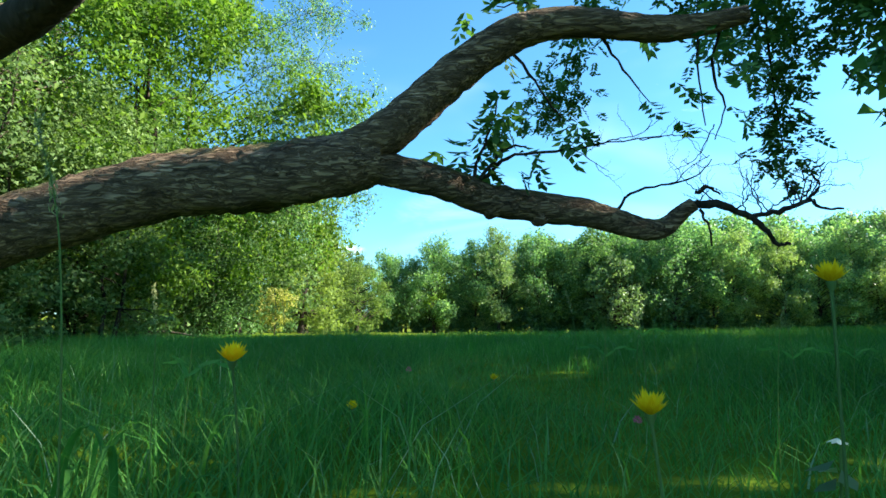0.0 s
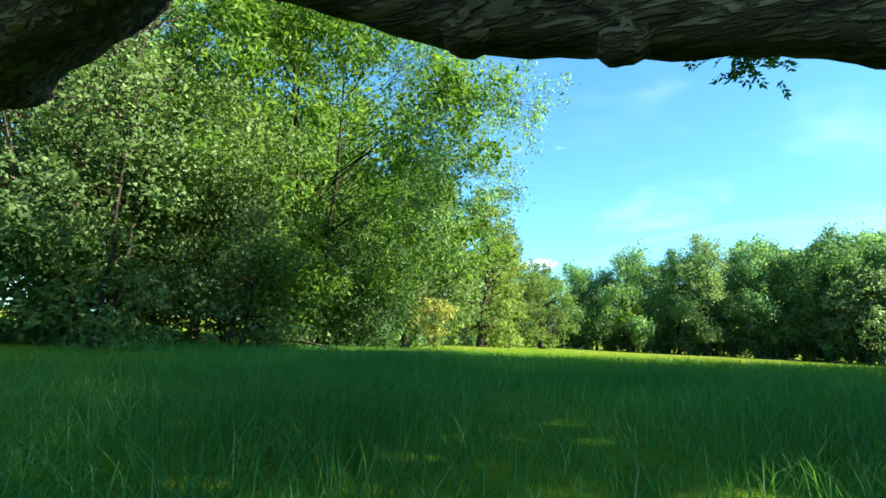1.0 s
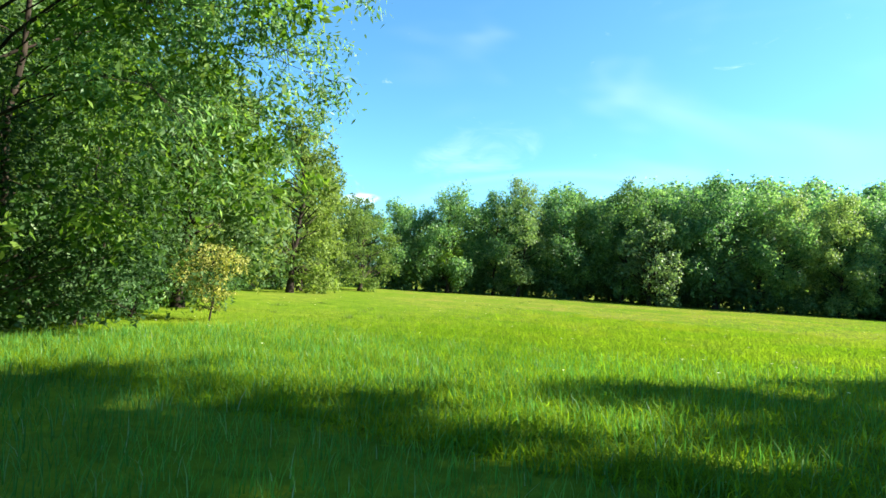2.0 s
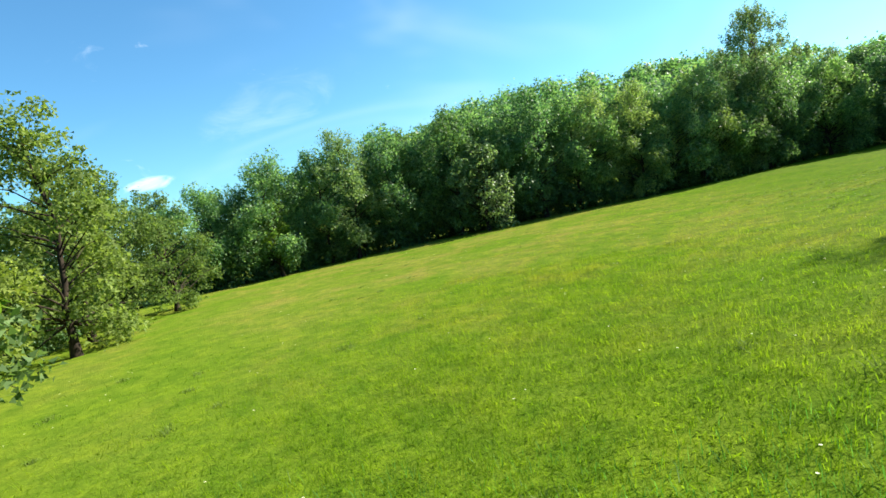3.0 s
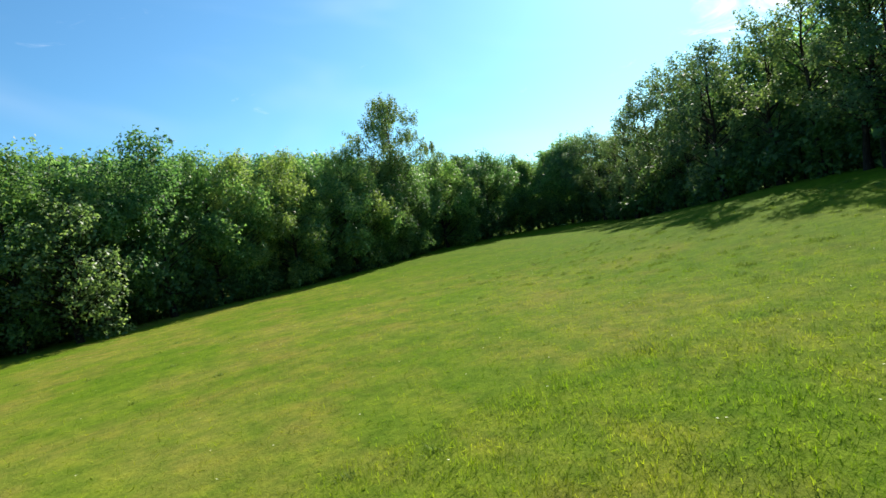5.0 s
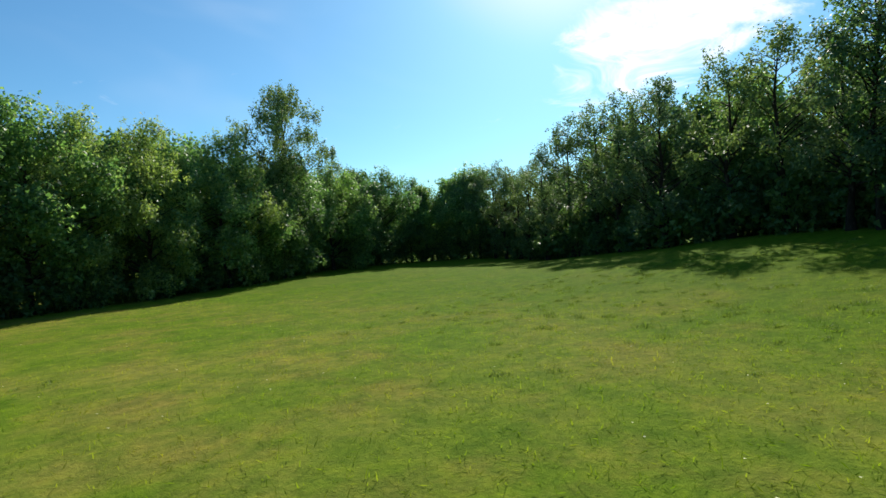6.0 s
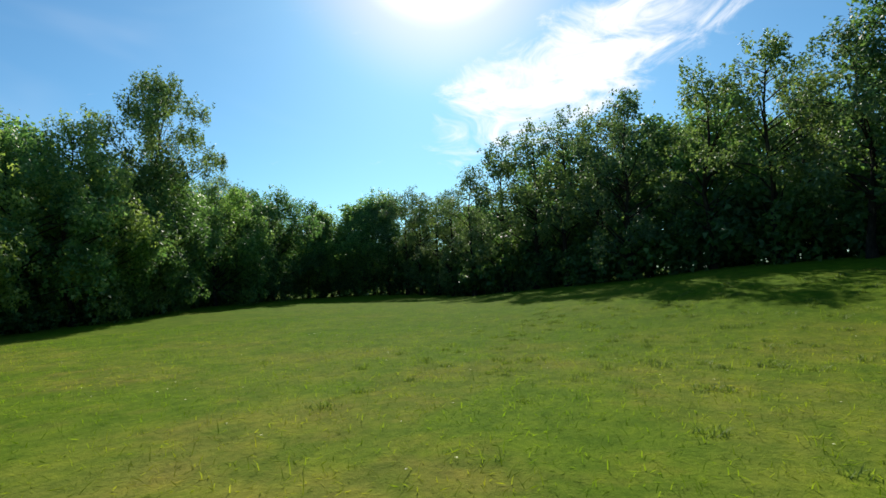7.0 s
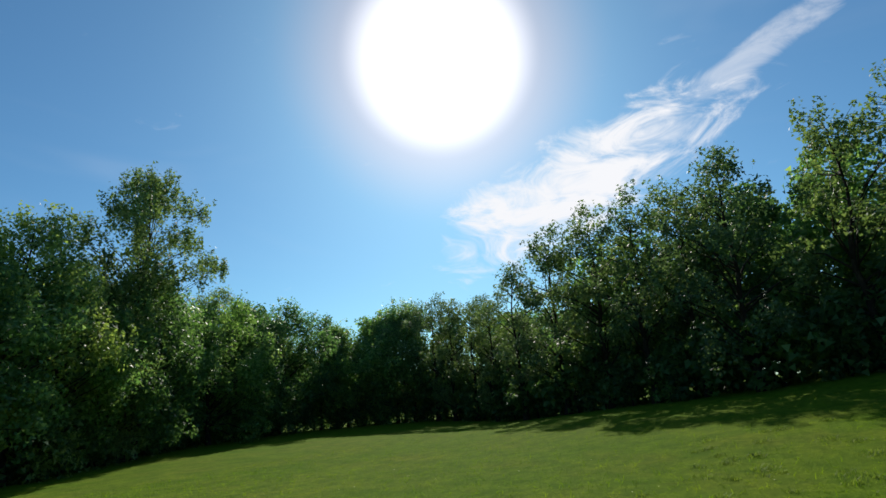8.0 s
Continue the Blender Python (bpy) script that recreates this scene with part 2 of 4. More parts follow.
def np_mesh(name, verts, faces, mat=None, smooth=False):
    """A mesh from arrays; faces all have the same number of corners."""
    verts, faces = np.asarray(verts, np.float32), np.asarray(faces, np.int32)
    me = bpy.data.meshes.new(name)
    me.vertices.add(len(verts))
    me.vertices.foreach_set("co", verts.ravel())
    n = faces.shape[1]
    me.loops.add(faces.size)
    me.loops.foreach_set("vertex_index", faces.ravel())
    me.polygons.add(len(faces))
    me.polygons.foreach_set("loop_start", np.arange(0, faces.size, n, dtype=np.int32))
    if smooth:
        me.polygons.foreach_set("use_smooth", np.ones(len(faces), bool))
    me.update(calc_edges=True)
    me.validate()
    if mat:
        me.materials.append(mat)
    return me


def part(name, me, parent, label=""):
    ob = new(name, me)
    ob.parent = parent
    return tagged(ob, label) if label else ob


def thing(name, at, label, category, group="", rz=0.0, scale=1.0):
    ob = new(name)
    ob.empty_display_size = 0.2
    ob.matrix_basis = pose(*at, 0, 0, rz) @ Matrix.Diagonal((scale, scale, scale, 1))
    return tagged(ob, label, category, group)


class Tubes:
    """Collects tapered tubes along polylines into one quad mesh."""

    def __init__(self):
        self.v, self.f, self.n = [], [], 0

    def add(self, pts, radii, sides=6, rough=0.0, rng=None):
        pts = np.asarray(pts, float)
        radii = np.asarray(radii, float)
        d = np.gradient(pts, axis=0)
        d /= np.linalg.norm(d, axis=1, keepdims=True) + 1e-9
        ref = np.array([0.0, 0, 1]) if abs(d[:, 2]).mean() < 0.8 else np.array([1.0, 0, 0])
        a = np.cross(d, ref)
        a /= np.linalg.norm(a, axis=1, keepdims=True) + 1e-9
        b = np.cross(d, a)
        ang = np.linspace(0, 2 * np.pi, sides, endpoint=False)
        rr = radii[:, None] * np.ones(sides)
        if rough and rng is not None:
            rr = rr * (1 + rough * rng.standard_normal(rr.shape))
        ring = pts[:, None] + rr[..., None] * (np.cos(ang)[None, :, None] * a[:, None] + np.sin(ang)[None, :, None] * b[:, None])
        k = len(pts)
        self.v.append(ring.reshape(-1, 3))
        i = np.arange(k - 1)[:, None] * sides
        j = np.arange(sides)[None]
        j2 = (j + 1) % sides
        quad = np.stack([i + j, i + sides + j, i + sides + j2, i + j2], -1).reshape(-1, 4)
        self.f.append(quad + self.n)
        self.n += k * sides

    def mesh(self, name, mat):
        return np_mesh(name, np.concatenate(self.v), np.concatenate(self.f), mat, True)


def bend(a, b, rng, k=7, sag=0.0, wob=0.08):
    """A wavering line from a to b."""
    a, b = np.asarray(a, float), np.asarray(b, float)
    t = np.linspace(0, 1, k)[:, None]
    p = a + (b - a) * t
    size = np.linalg.norm(b - a)
    w = rng.standard_normal((k, 3)) * wob * size * 0.5
    w = np.cumsum(w, axis=0) * 0.5
    w -= t * w[-1]
    p = p + w * np.sin(np.pi * t)
    p[:, 2] += sag * size * np.sin(np.pi * t[:, 0])
    return p


def leaf_quads(centres, normals, along, length, width, fold=0.25):
    """One folded diamond leaf for every centre."""
    n = normals / (np.linalg.norm(normals, axis=1, keepdims=True) + 1e-9)
    along = along - (along * n).sum(1, keepdims=True) * n
    along /= np.linalg.norm(along, axis=1, keepdims=True) + 1e-9
    side = np.cross(n, along)
    length, width = np.asarray(length)[:, None], np.asarray(width)[:, None]
    base = centres - along * length * 0.5
    tip = centres + along * length * 0.5 - n * length * fold * 0.35
    mid = centres - along * length * 0.06
    left = mid + side * width * 0.5 - n * width * fold
    right = mid - side * width * 0.5 - n * width * fold
    v = np.stack([base, right, tip, left], 1).reshape(-1, 3)
    f = np.arange(len(v)).reshape(-1, 4)
    return v, f


def leaf_tris(centres, normals, along, length, width):
    """One flat three-cornered leaf for every centre, for trees that stay far off."""
    n = normals / (np.linalg.norm(normals, axis=1, keepdims=True) + 1e-9)
    along = along - (along * n).sum(1, keepdims=True) * n
    along /= np.linalg.norm(along, axis=1, keepdims=True) + 1e-9
    side = np.cross(n, along)
    length, width = np.asarray(length)[:, None], np.asarray(width)[:, None]
    v = np.stack([centres - along * length * 0.4 + side * width * 0.6, centres - along * length * 0.4 - side * width * 0.6, centres + along * length * 0.6], 1).reshape(-1, 3)
    return v, np.arange(len(v)).reshape(-1, 3)


def clump_leaves(rng, clumps, per_m2, size, aspect=0.5, droop=0.0, shell=0.5, tri=False):
    """Leaves on the outer part of lumpy clumps (rows x, y, z, radius, squash)."""
    cs, ns = [], []
    for x, y, z, r, q in clumps:
        n = max(6, int(per_m2 * 4 * np.pi * r * r * q ** 0.5))
        d = rng.standard_normal((n, 3))
        d /= np.linalg.norm(d, axis=1, keepdims=True)
        lump = 1 + 0.22 * np.sin(d @ rng.standard_normal(3) * 4 + rng.uniform(0, 6)) + 0.16 * np.sin(d @ rng.standard_normal(3) * 9)
        rad = r * lump * (0.7 * shell + (1.12 - 0.7 * shell) * rng.random(n) ** 0.6)
        rad *= np.where(rng.random(n) < 0.10, rng.uniform(1.1, 1.45, n), 1.0)
        c = np.array([x, y, z]) + d * rad[:, None] * [1, 1, q]
        cs.append(c)
        ns.append(d)
    c, d = np.concatenate(cs), np.concatenate(ns)
    k = len(c)
    nrm = d * 0.7 + rng.standard_normal((k, 3)) * 0.75 + [0, 0, 0.55]
    along = rng.standard_normal((k, 3)) * 0.8 + d * 0.6 + [0, 0, -0.35 - droop]
    ln = size * rng.uniform(0.6, 1.35, k)
    return (leaf_tris if tri else leaf_quads)(c, nrm, along, ln, ln * aspect * rng.uniform(0.8, 1.2, k))


def tree_meshes(seed, height, radius, base=0.15, trunk_r=0.16, clumps=46, clump_r=1.2, per_m2=9.0, size=0.28, aspect=0.55,
                leaf=None, bark=None, shape=0.8, lean=(0, 0), droop=0.0, shell=0.5, stems=1, limb_vis=14, twigs=0, limb_step=1, tri=False, split=False, tall=(0.6, 0.9), core=0.66):
    """Trunk with limbs, and a lumpy crown, of a broad-leaved tree. base: where the crown begins, as a share of the height."""
    rng = np.random.default_rng(seed)
    tubes = Tubes()
    tops = []
    for s in range(stems):
        a0 = rng.uniform(0, 6.28)
        foot = np.array([np.cos(a0), np.sin(a0), 0]) * (0.0 if stems == 1 else trunk_r * 2.5)
        off = np.array([lean[0], lean[1], 0]) * height + np.array([np.cos(a0), np.sin(a0), 0]) * (radius * 0.3 if stems > 1 else 0.0)
        top = foot + off + [0, 0, height * rng.uniform(0.84, 0.93)]
        p = bend(foot - [0, 0, 0.25], top, rng, 10, 0, 0.07)
        t = np.linspace(0, 1, 10)
        r = trunk_r / stems ** 0.4 * (1 - 0.86 * t) * (1 + 0.7 * np.exp(-t * 16))
        tubes.add(p, r, 8)
        tops.append(p)
    rows, boughs = [], []
    z0, z1 = height * base, height
    lobes = max(5, clumps // 7)
    for i in range(lobes):
        v = (i + 0.5) / lobes
        big = clump_r * 1.75 * rng.uniform(0.75, 1.25)
        h = z0 + (z1 - z0 - big * 0.7) * v + big * 0.15
        prof = np.sin(np.pi * np.clip(v * 0.84 + 0.16, 0, 1)) ** shape
        ang = i * 2.39996 + rng.uniform(-0.6, 0.6)
        rr = max(radius * prof * rng.uniform(0.72, 1.05) - big * 0.6, 0.05)
        ax = np.array([lean[0], lean[1]]) * h
        c = np.array([ax[0] + rr * np.cos(ang), ax[1] + rr * np.sin(ang), h])
        for k in range(15):
            d = rng.standard_normal(3) + np.array([np.cos(ang) * 0.5, np.sin(ang) * 0.5, 0.35])
            d /= np.linalg.norm(d)
            shoot = k > 11
            cr = clump_r * (rng.uniform(0.2, 0.3) if shoot else rng.uniform(0.3, 0.66))
            p = c + d * big * (rng.uniform(0.95, 1.2) if shoot else rng.uniform(0.5, 0.92)) * [1, 1, 0.85]
            q = rng.uniform(*tall)
            cr *= 1.0 if q < 1 else q ** -0.4
            rows.append((p[0], p[1], max(p[2], cr * q * 0.6), cr, q))
        rows.append((c[0], c[1], max(c[2], big * 0.4), big * core, 0.8))
    for i, (x, y, z, r, q) in enumerate(rows):
        p = tops[i % stems]
        zt = max(0.12 * height, z - np.hypot(x, y) * rng.uniform(0.35, 0.8))
        k = np.clip((zt - p[0, 2]) / (p[-1, 2] - p[0, 2]), 0.05, 0.93) * (len(p) - 1)
        k0 = int(k)
        start = p[k0] + (p[min(k0 + 1, len(p) - 1)] - p[k0]) * (k - k0)
        rr = trunk_r * 0.36 * (1 - 0.6 * zt / height)
        if i % limb_step:
            continue
        line = bend(start, (x, y, z), rng, 5, 0.05, 0.12)
        tubes_of = Tubes() if split else tubes
        tubes_of.add(line, np.linspace(rr, rr * 0.2, 5), 4)
        for _ in range(twigs):
            d = rng.standard_normal(3)
            e = np.array([x, y, z]) + d / np.linalg.norm(d) * r * 0.8
            tubes_of.add(bend(line[2], e, rng, 4, 0, 0.1), np.linspace(rr * 0.4, rr * 0.08, 4), 3)
        if split:
            boughs.append(tubes_of.mesh("bough", bark or BARK))
    v, f = clump_leaves(rng, rows, per_m2, size, aspect, droop, shell, tri)
    if split:
        return tubes.mesh("trunk", bark or BARK), np_mesh("crown", v, f, leaf or LEAF_WOOD), boughs
    return tubes.mesh("trunk", bark or BARK), np_mesh("crown", v, f, leaf or LEAF_WOOD)


def tree(name, meshes, at, label, group="", rz=0.0, scale=1.0, category="tree"):
    x, y = at[:2]
    z = float(ground_z(x, y)) if len(at) == 2 else at[2]
    ob = thing(name, (x, y, z), label, category, group, rz, scale)
    part("trunk", meshes[0], ob)
    part("crown", meshes[1], ob)
    for me in meshes[2] if len(meshes) == 3 else ():
        part("bough", me, ob)
    return ob

# ---- ground ----
def meadow_colour(nt):
    """Green turf with olive and rust-coloured blotches of seeding grass, in world metres."""
    big = noise_tex(nt, 0.16, 5.0)
    mid = noise_tex(nt, 0.75, 5.0)
    fine = noise_tex(nt, 14.0, 5.0, rough=0.7)
    green = ramp(nt, fine, [(0.25, (0.080, 0.134, 0.010)), (0.5, (0.105, 0.165, 0.012)), (0.75, (0.134, 0.195, 0.015))])
    straw = ramp(nt, fine, [(0.25, (0.160, 0.160, 0.028)), (0.75, (0.250, 0.230, 0.050))])
    mask = nt.nodes.new("ShaderNodeMath")
    mask.operation = "MULTIPLY"
    nt.links.new(ramp(nt, big, [(0.41, (0, 0, 0)), (0.61, (0.8, 0.8, 0.8))]), mask.inputs[0])
    nt.links.new(ramp(nt, mid, [(0.35, (0.3, 0.3, 0.3)), (0.65, (1, 1, 1))]), mask.inputs[1])
    tc = nt.nodes.new("ShaderNodeTexCoord")
    sep = nt.nodes.new("ShaderNodeSeparateXYZ")
    nt.links.new(tc.outputs["Object"], sep.inputs[0])
    dry = nt.nodes.new("ShaderNodeMapRange")
    for key, val in (("From Min", 3.0), ("From Max", 24.0), ("To Min", 0.12), ("To Max", 1.0)):
        dry.inputs[key].default_value = val
    nt.links.new(sep.outputs[1], dry.inputs["Value"])
    # Eastwards: less straw, and a dimmer look put into the colour below.
    east_green_dim = nt.nodes.new("ShaderNodeMapRange")
    for key, val in (("From Min", 11.0), ("From Max", 23.0), ("To Min", 1.0), ("To Max", 0.35)):
        east_green_dim.inputs[key].default_value = val
    nt.links.new(sep.outputs[0], east_green_dim.inputs["Value"])
    dryness = mixed(nt, 1.0, dry.outputs[0], east_green_dim.outputs[0], "MULTIPLY")
    col = mixed(nt, mixed(nt, 1.0, mask.outputs[0], dryness, "MULTIPLY"), green, straw)
    rust = ramp(nt, noise_tex(nt, 0.36, 6.0, rough=0.66), [(0.48, (0, 0, 0)), (0.70, (0.62, 0.62, 0.62))])
    col = mixed(nt, mixed(nt, 1.0, rust, dryness, "MULTIPLY"), col, ramp(nt, fine, [(0.25, (0.165, 0.128, 0.030)), (0.75, (0.260, 0.198, 0.055))]))
    lush = ramp(nt, noise_tex(nt, 1.3, 5.0, rough=0.6), [(0.35, (0.78, 0.86, 0.80)), (0.5, (1.0, 1.0, 1.0)), (0.63, (1.18, 1.13, 1.0))])
    tufty = ramp(nt, noise_tex(nt, 4.5, 4.0, rough=0.6), [(0.38, (0.84, 0.89, 0.86)), (0.62, (1.14, 1.12, 1.08))])
    lush = mixed(nt, 1.0, lush, tufty, "MULTIPLY")
    # Eastern turf greener, and darkened in colour for its dimness against the sun.
    lush = mixed(nt, 1.0, lush, ramp(nt, east_green_dim.outputs[0], [(0.35, (0.77, 0.86, 0.62)), (1.0, (1.0, 1.0, 1.0))]), "MULTIPLY")
    return mixed(nt, 1.0, col, lush, "MULTIPLY"), fine


def ground_material():
    m, nt, out = material("meadow_soil")
    col, fine = meadow_colour(nt)
    bsdf = nt.nodes.new("ShaderNodeBsdfPrincipled")
    bsdf.inputs["Roughness"].default_value = 0.95
    bsdf.inputs["Diffuse Roughness"].default_value = 0.2
    bsdf.inputs["Specular IOR Level"].default_value = 0.02
    nt.links.new(col, bsdf.inputs["Base Color"])
    b = nt.nodes.new("ShaderNodeBump")
    b.inputs["Strength"].default_value, b.inputs["Distance"].default_value = 0.5, 0.08
    nt.links.new(fine, b.inputs["Height"])
    nt.links.new(b.outputs[0], bsdf.inputs["Normal"])
    nt.links.new(bsdf.outputs[0], out.inputs["Surface"])
    return m


def turf_material():
    """Blades that take the colour of the turf under them."""
    m, nt, out = material("turf_blade")
    col, fine = meadow_colour(nt)
    geo = nt.nodes.new("ShaderNodeNewGeometry")
    col = mixed(nt, 1.0, col, ramp(nt, geo.outputs["Random Per Island"], [(0.0, (1.3, 1.33, 1.15)), (0.92, (1.7, 1.65, 1.4)), (1.0, (2.0, 1.7, 2.0))]), "MULTIPLY")
    bsdf = nt.nodes.new("ShaderNodeBsdfPrincipled")
    bsdf.inputs["Roughness"].default_value = 0.7
    bsdf.inputs["Specular IOR Level"].default_value = 0.02
    nt.links.new(col, bsdf.inputs["Base Color"])
    tr = nt.nodes.new("ShaderNodeBsdfTranslucent")
    nt.links.new(mixed(nt, 1.0, col, (1.2, 1.3, 0.5), "MULTIPLY"), tr.inputs["Color"])
    mix = nt.nodes.new("ShaderNodeMixShader")
    mix.inputs[0].default_value = 0.64
    nt.links.new(bsdf.outputs[0], mix.inputs[1])
    nt.links.new(tr.outputs[0], mix.inputs[2])
    nt.links.new(mix.outputs[0], out.inputs["Surface"])
    return m


SOIL = ground_material()
TURF = turf_material()


def build_ground():
    rings = np.concatenate([np.linspace(0, 90, 91), 90 * 1.09 ** np.arange(1, 42)])
    sides = 180
    ang = np.linspace(0, 2 * np.pi, sides, endpoint=False)
    x = 8 + rings[1:, None] * np.cos(ang)
    y = 25 + rings[1:, None] * np.sin(ang)
    pts = np.stack([x, y, ground_z(x, y)], -1).reshape(-1, 3)
    i = np.arange(len(rings) - 2)[:, None] * sides
    j = np.arange(sides)[None]
    j2 = (j + 1) % sides
    quads = np.stack([i + j, i + sides + j, i + sides + j2, i + j2], -1).reshape(-1, 4)
    me = np_mesh("ground", pts, quads, SOIL, True)
    bm = bmesh.new()
    bm.from_mesh(me)
    bm.verts.ensure_lookup_table()
    bm.faces.new([bm.verts[k] for k in range(sides)])
    bmesh.ops.recalc_face_normals(bm, faces=bm.faces[:])
    bm.to_mesh(me)
    bm.free()
    return tagged(new("ground", me), "mown green meadow with straw-coloured patches", "meadow", kind="structure")


ground = build_ground()

# ---- wood at the far side of the meadow ----
rng = np.random.default_rng(7)
WOOD = [tree_meshes(11 + k, 12.0, (4.4, 5.2, 4.6, 5.6)[k], base=0.10, clumps=(80, 96, 84, 110)[k], clump_r=(1.2, 1.3, 1.15, 1.35)[k], per_m2=17, size=0.195, aspect=0.75, tri=True, trunk_r=0.17,
                    shape=(0.6, 0.5, 0.8, 0.45)[k], shell=0.7, tall=(0.9, 1.7), limb_step=4) for k in range(4)]
WOOD_DARK = tree_meshes(31, 12.0, 4.8, base=0.09, clumps=84, clump_r=1.15, per_m2=17, size=0.195, aspect=0.75, tri=True, leaf=LEAF_DARK, shape=0.6, shell=0.68, tall=(0.9, 1.7), limb_step=4)
WOOD_PALE = tree_meshes(32, 12.4, 4.0, base=0.05, clumps=84, clump_r=1.0, per_m2=24.0, size=0.19, leaf=LEAF_PALE, aspect=0.5, tri=True, droop=0.5, shell=0.62, tall=(0.9, 1.7), limb_step=4)
BACK = [tree_meshes(35 + k, 12.0, 4.0, base=0.04, clumps=56, clump_r=1.35, per_m2=8.0, size=0.30, aspect=0.8, tri=True, leaf=(LEAF_WOOD, LEAF_DARK)[k], shell=0.75, limb_step=6) for k in range(2)]
OPEN = [tree_meshes(41 + k, 12.5, 3.9, base=(0.12, 0.22, 0.3)[k], clumps=(92, 84, 76)[k], clump_r=0.85, per_m2=17.0, size=0.165, aspect=0.8, tri=True, leaf=LEAF_OPEN, shape=(0.6, 0.7, 0.9)[k], trunk_r=0.2,
                    shell=0.4, tall=(0.9, 1.7), limb_step=5, core=0.5) for k in range(3)]
SHRUB = [tree_meshes(51 + k, 3.4, 2.0, base=0.02, clumps=30, clump_r=0.75, per_m2=9, size=0.27, aspect=0.8, tri=True, trunk_r=0.05, stems=1, limb_step=9,
                     leaf=LEAF_DARK) for k in range(2)]


def along(points, step):
    """Places every step metres along a line of corners."""
    pts = np.asarray(points, float)
    seg = np.linalg.norm(np.diff(pts, axis=0), axis=1)
    s = np.concatenate([[0], np.cumsum(seg)])
    at = np.arange(0, s[-1], step)
    return np.stack([np.interp(at, s, pts[:, k]) for k in range(2)], 1)


FAR_EDGE = [(-27, 41), (-20, 48), (-12, 53), (-4, 58), (5, 59.5), (14, 62.5), (22, 65), (30, 70), (38, 76), (46, 78), (55, 76), (63, 68)]
def far_height(x):
    """Height of the far wood, which sinks towards its western end and dips beside the poplar's neighbours."""
    return np.interp(x, [-29, -24, -19, -12, -3, 6, 14, 21, 26, 40, 52, 58, 64], [8.8, 11.0, 13.2, 14.7, 14.8, 14.5, 14.8, 14.4, 13.8, 14.2, 14.8, 12.4, 14.2])


for row, (shift, lo, hi) in enumerate(((0.0, 0.88, 1.03), (5.0, 0.92, 1.04))):
    for k, (x, y) in enumerate(along(FAR_EDGE, 3.7 + row)):
        x, y = x + rng.uniform(-1.2, 1.2) - shift * 0.35, y + rng.uniform(-0.8, 2.2) + shift
        pick = rng.random()
        ms = BACK[k % 2] if row else WOOD_PALE if pick < 0.12 else WOOD_DARK if pick < 0.34 else WOOD[int(rng.integers(4))]
        if not row and 14 < x < 31 and k % 2:
            ms = WOOD_PALE
        tree("broadleaf_tree", ms, (x, y), "dense green broadleaf tree at the wood's edge", "far wood", rng.uniform(0, 360), rng.uniform(lo, hi) * far_height(x) / 12.6)
for k, (x, y) in enumerate(np.concatenate([along(FAR_EDGE, 2.2), along(FAR_EDGE, 3.2) + [0, 3.0]])):
    tree("shrub", SHRUB[k % 2], (x + rng.uniform(-0.6, 0.6), y + 0.4 + rng.uniform(-0.7, 0.5)), "low leafy shrub under the wood's edge", "shrubs of the far wood",
         rng.uniform(0, 360), rng.uniform(0.7, 1.1), "shrub")

ROUND = tree_meshes(61, 8.6, 3.6, base=0.03, clumps=84, clump_r=1.0, per_m2=14, size=0.24, shell=0.7, leaf=LEAF_PALE, shape=0.45)
tree("round_tree", ROUND, (-2.5, 54.5), "rounded pale green tree standing before the wood", "", scale=1.12)
POPLAR = tree_meshes(62, 18.9, 5.0, base=0.5, clumps=182, clump_r=0.8, per_m2=28, size=0.19, leaf=LEAF_OPEN, shape=0.8, aspect=0.6, tri=True, shell=0.4, droop=-0.5, tall=(1.8, 3.0), limb_step=4, core=0.45)
tree("poplar", POPLAR, (31.8, 70.4), "tall ragged poplar rising above the wood", scale=1.06)

# ---- wood on the sunny side ----
SUN_EDGE = [(29.7, 17.7), (34.2, 23.2), (37.7, 28.4), (40.7, 34.7), (43.7, 39.2), (47.2, 44.2), (51.2, 50.2), (54.7, 56.2), (58.7, 62.2), (61.7, 69.2)]
def sun_height(y):
    """Height of the wood against the sun along its edge: it drops beyond its tallest stretch."""
    return np.interp(y, [17, 24, 29, 36, 41, 48, 50.5, 53, 59, 63, 69], [11.4, 11.8, 12.6, 13.2, 13.8, 13.8, 13.2, 11.2, 11.2, 13.8, 12.4])


for row, (shift, lo, hi) in enumerate(((0.0, 0.94, 1.04), (5.0, 0.92, 1.0), (10.0, 0.84, 0.95), (16.0, 0.88, 0.98))):
    for k, (x, y) in enumerate(along(SUN_EDGE, 4.0 + 0.5 * row)):
        x, y = x + rng.uniform(-0.7, 0.7) + shift * 0.83, y + rng.uniform(-0.7, 0.7) - shift * 0.56
        tree("open_tree", BACK[k % 2] if row > 1 or (row == 1 and k % 3) else OPEN[int(rng.integers(3))], (x, y), "dark backlit tree with gaps between its boughs", "wood against the sun",
             rng.uniform(0, 360), rng.uniform(lo, hi) * sun_height(y + shift * 0.56) / 12.6)
for k, (x, y) in enumerate(np.concatenate([along(SUN_EDGE, 2.7), along(SUN_EDGE, 4.2) + [3.4, -2.4], along(SUN_EDGE[:4], 2.2) + [6.5, -4.2]])):
    tree("shrub", SHRUB[k % 2], (x + 0.8 + rng.uniform(-0.6, 0.6), y + rng.uniform(-0.7, 0.5)), "dark shrub in the shade of the wood", "shrubs against the sun",
         rng.uniform(0, 360), rng.uniform(0.9, 1.5), "shrub")
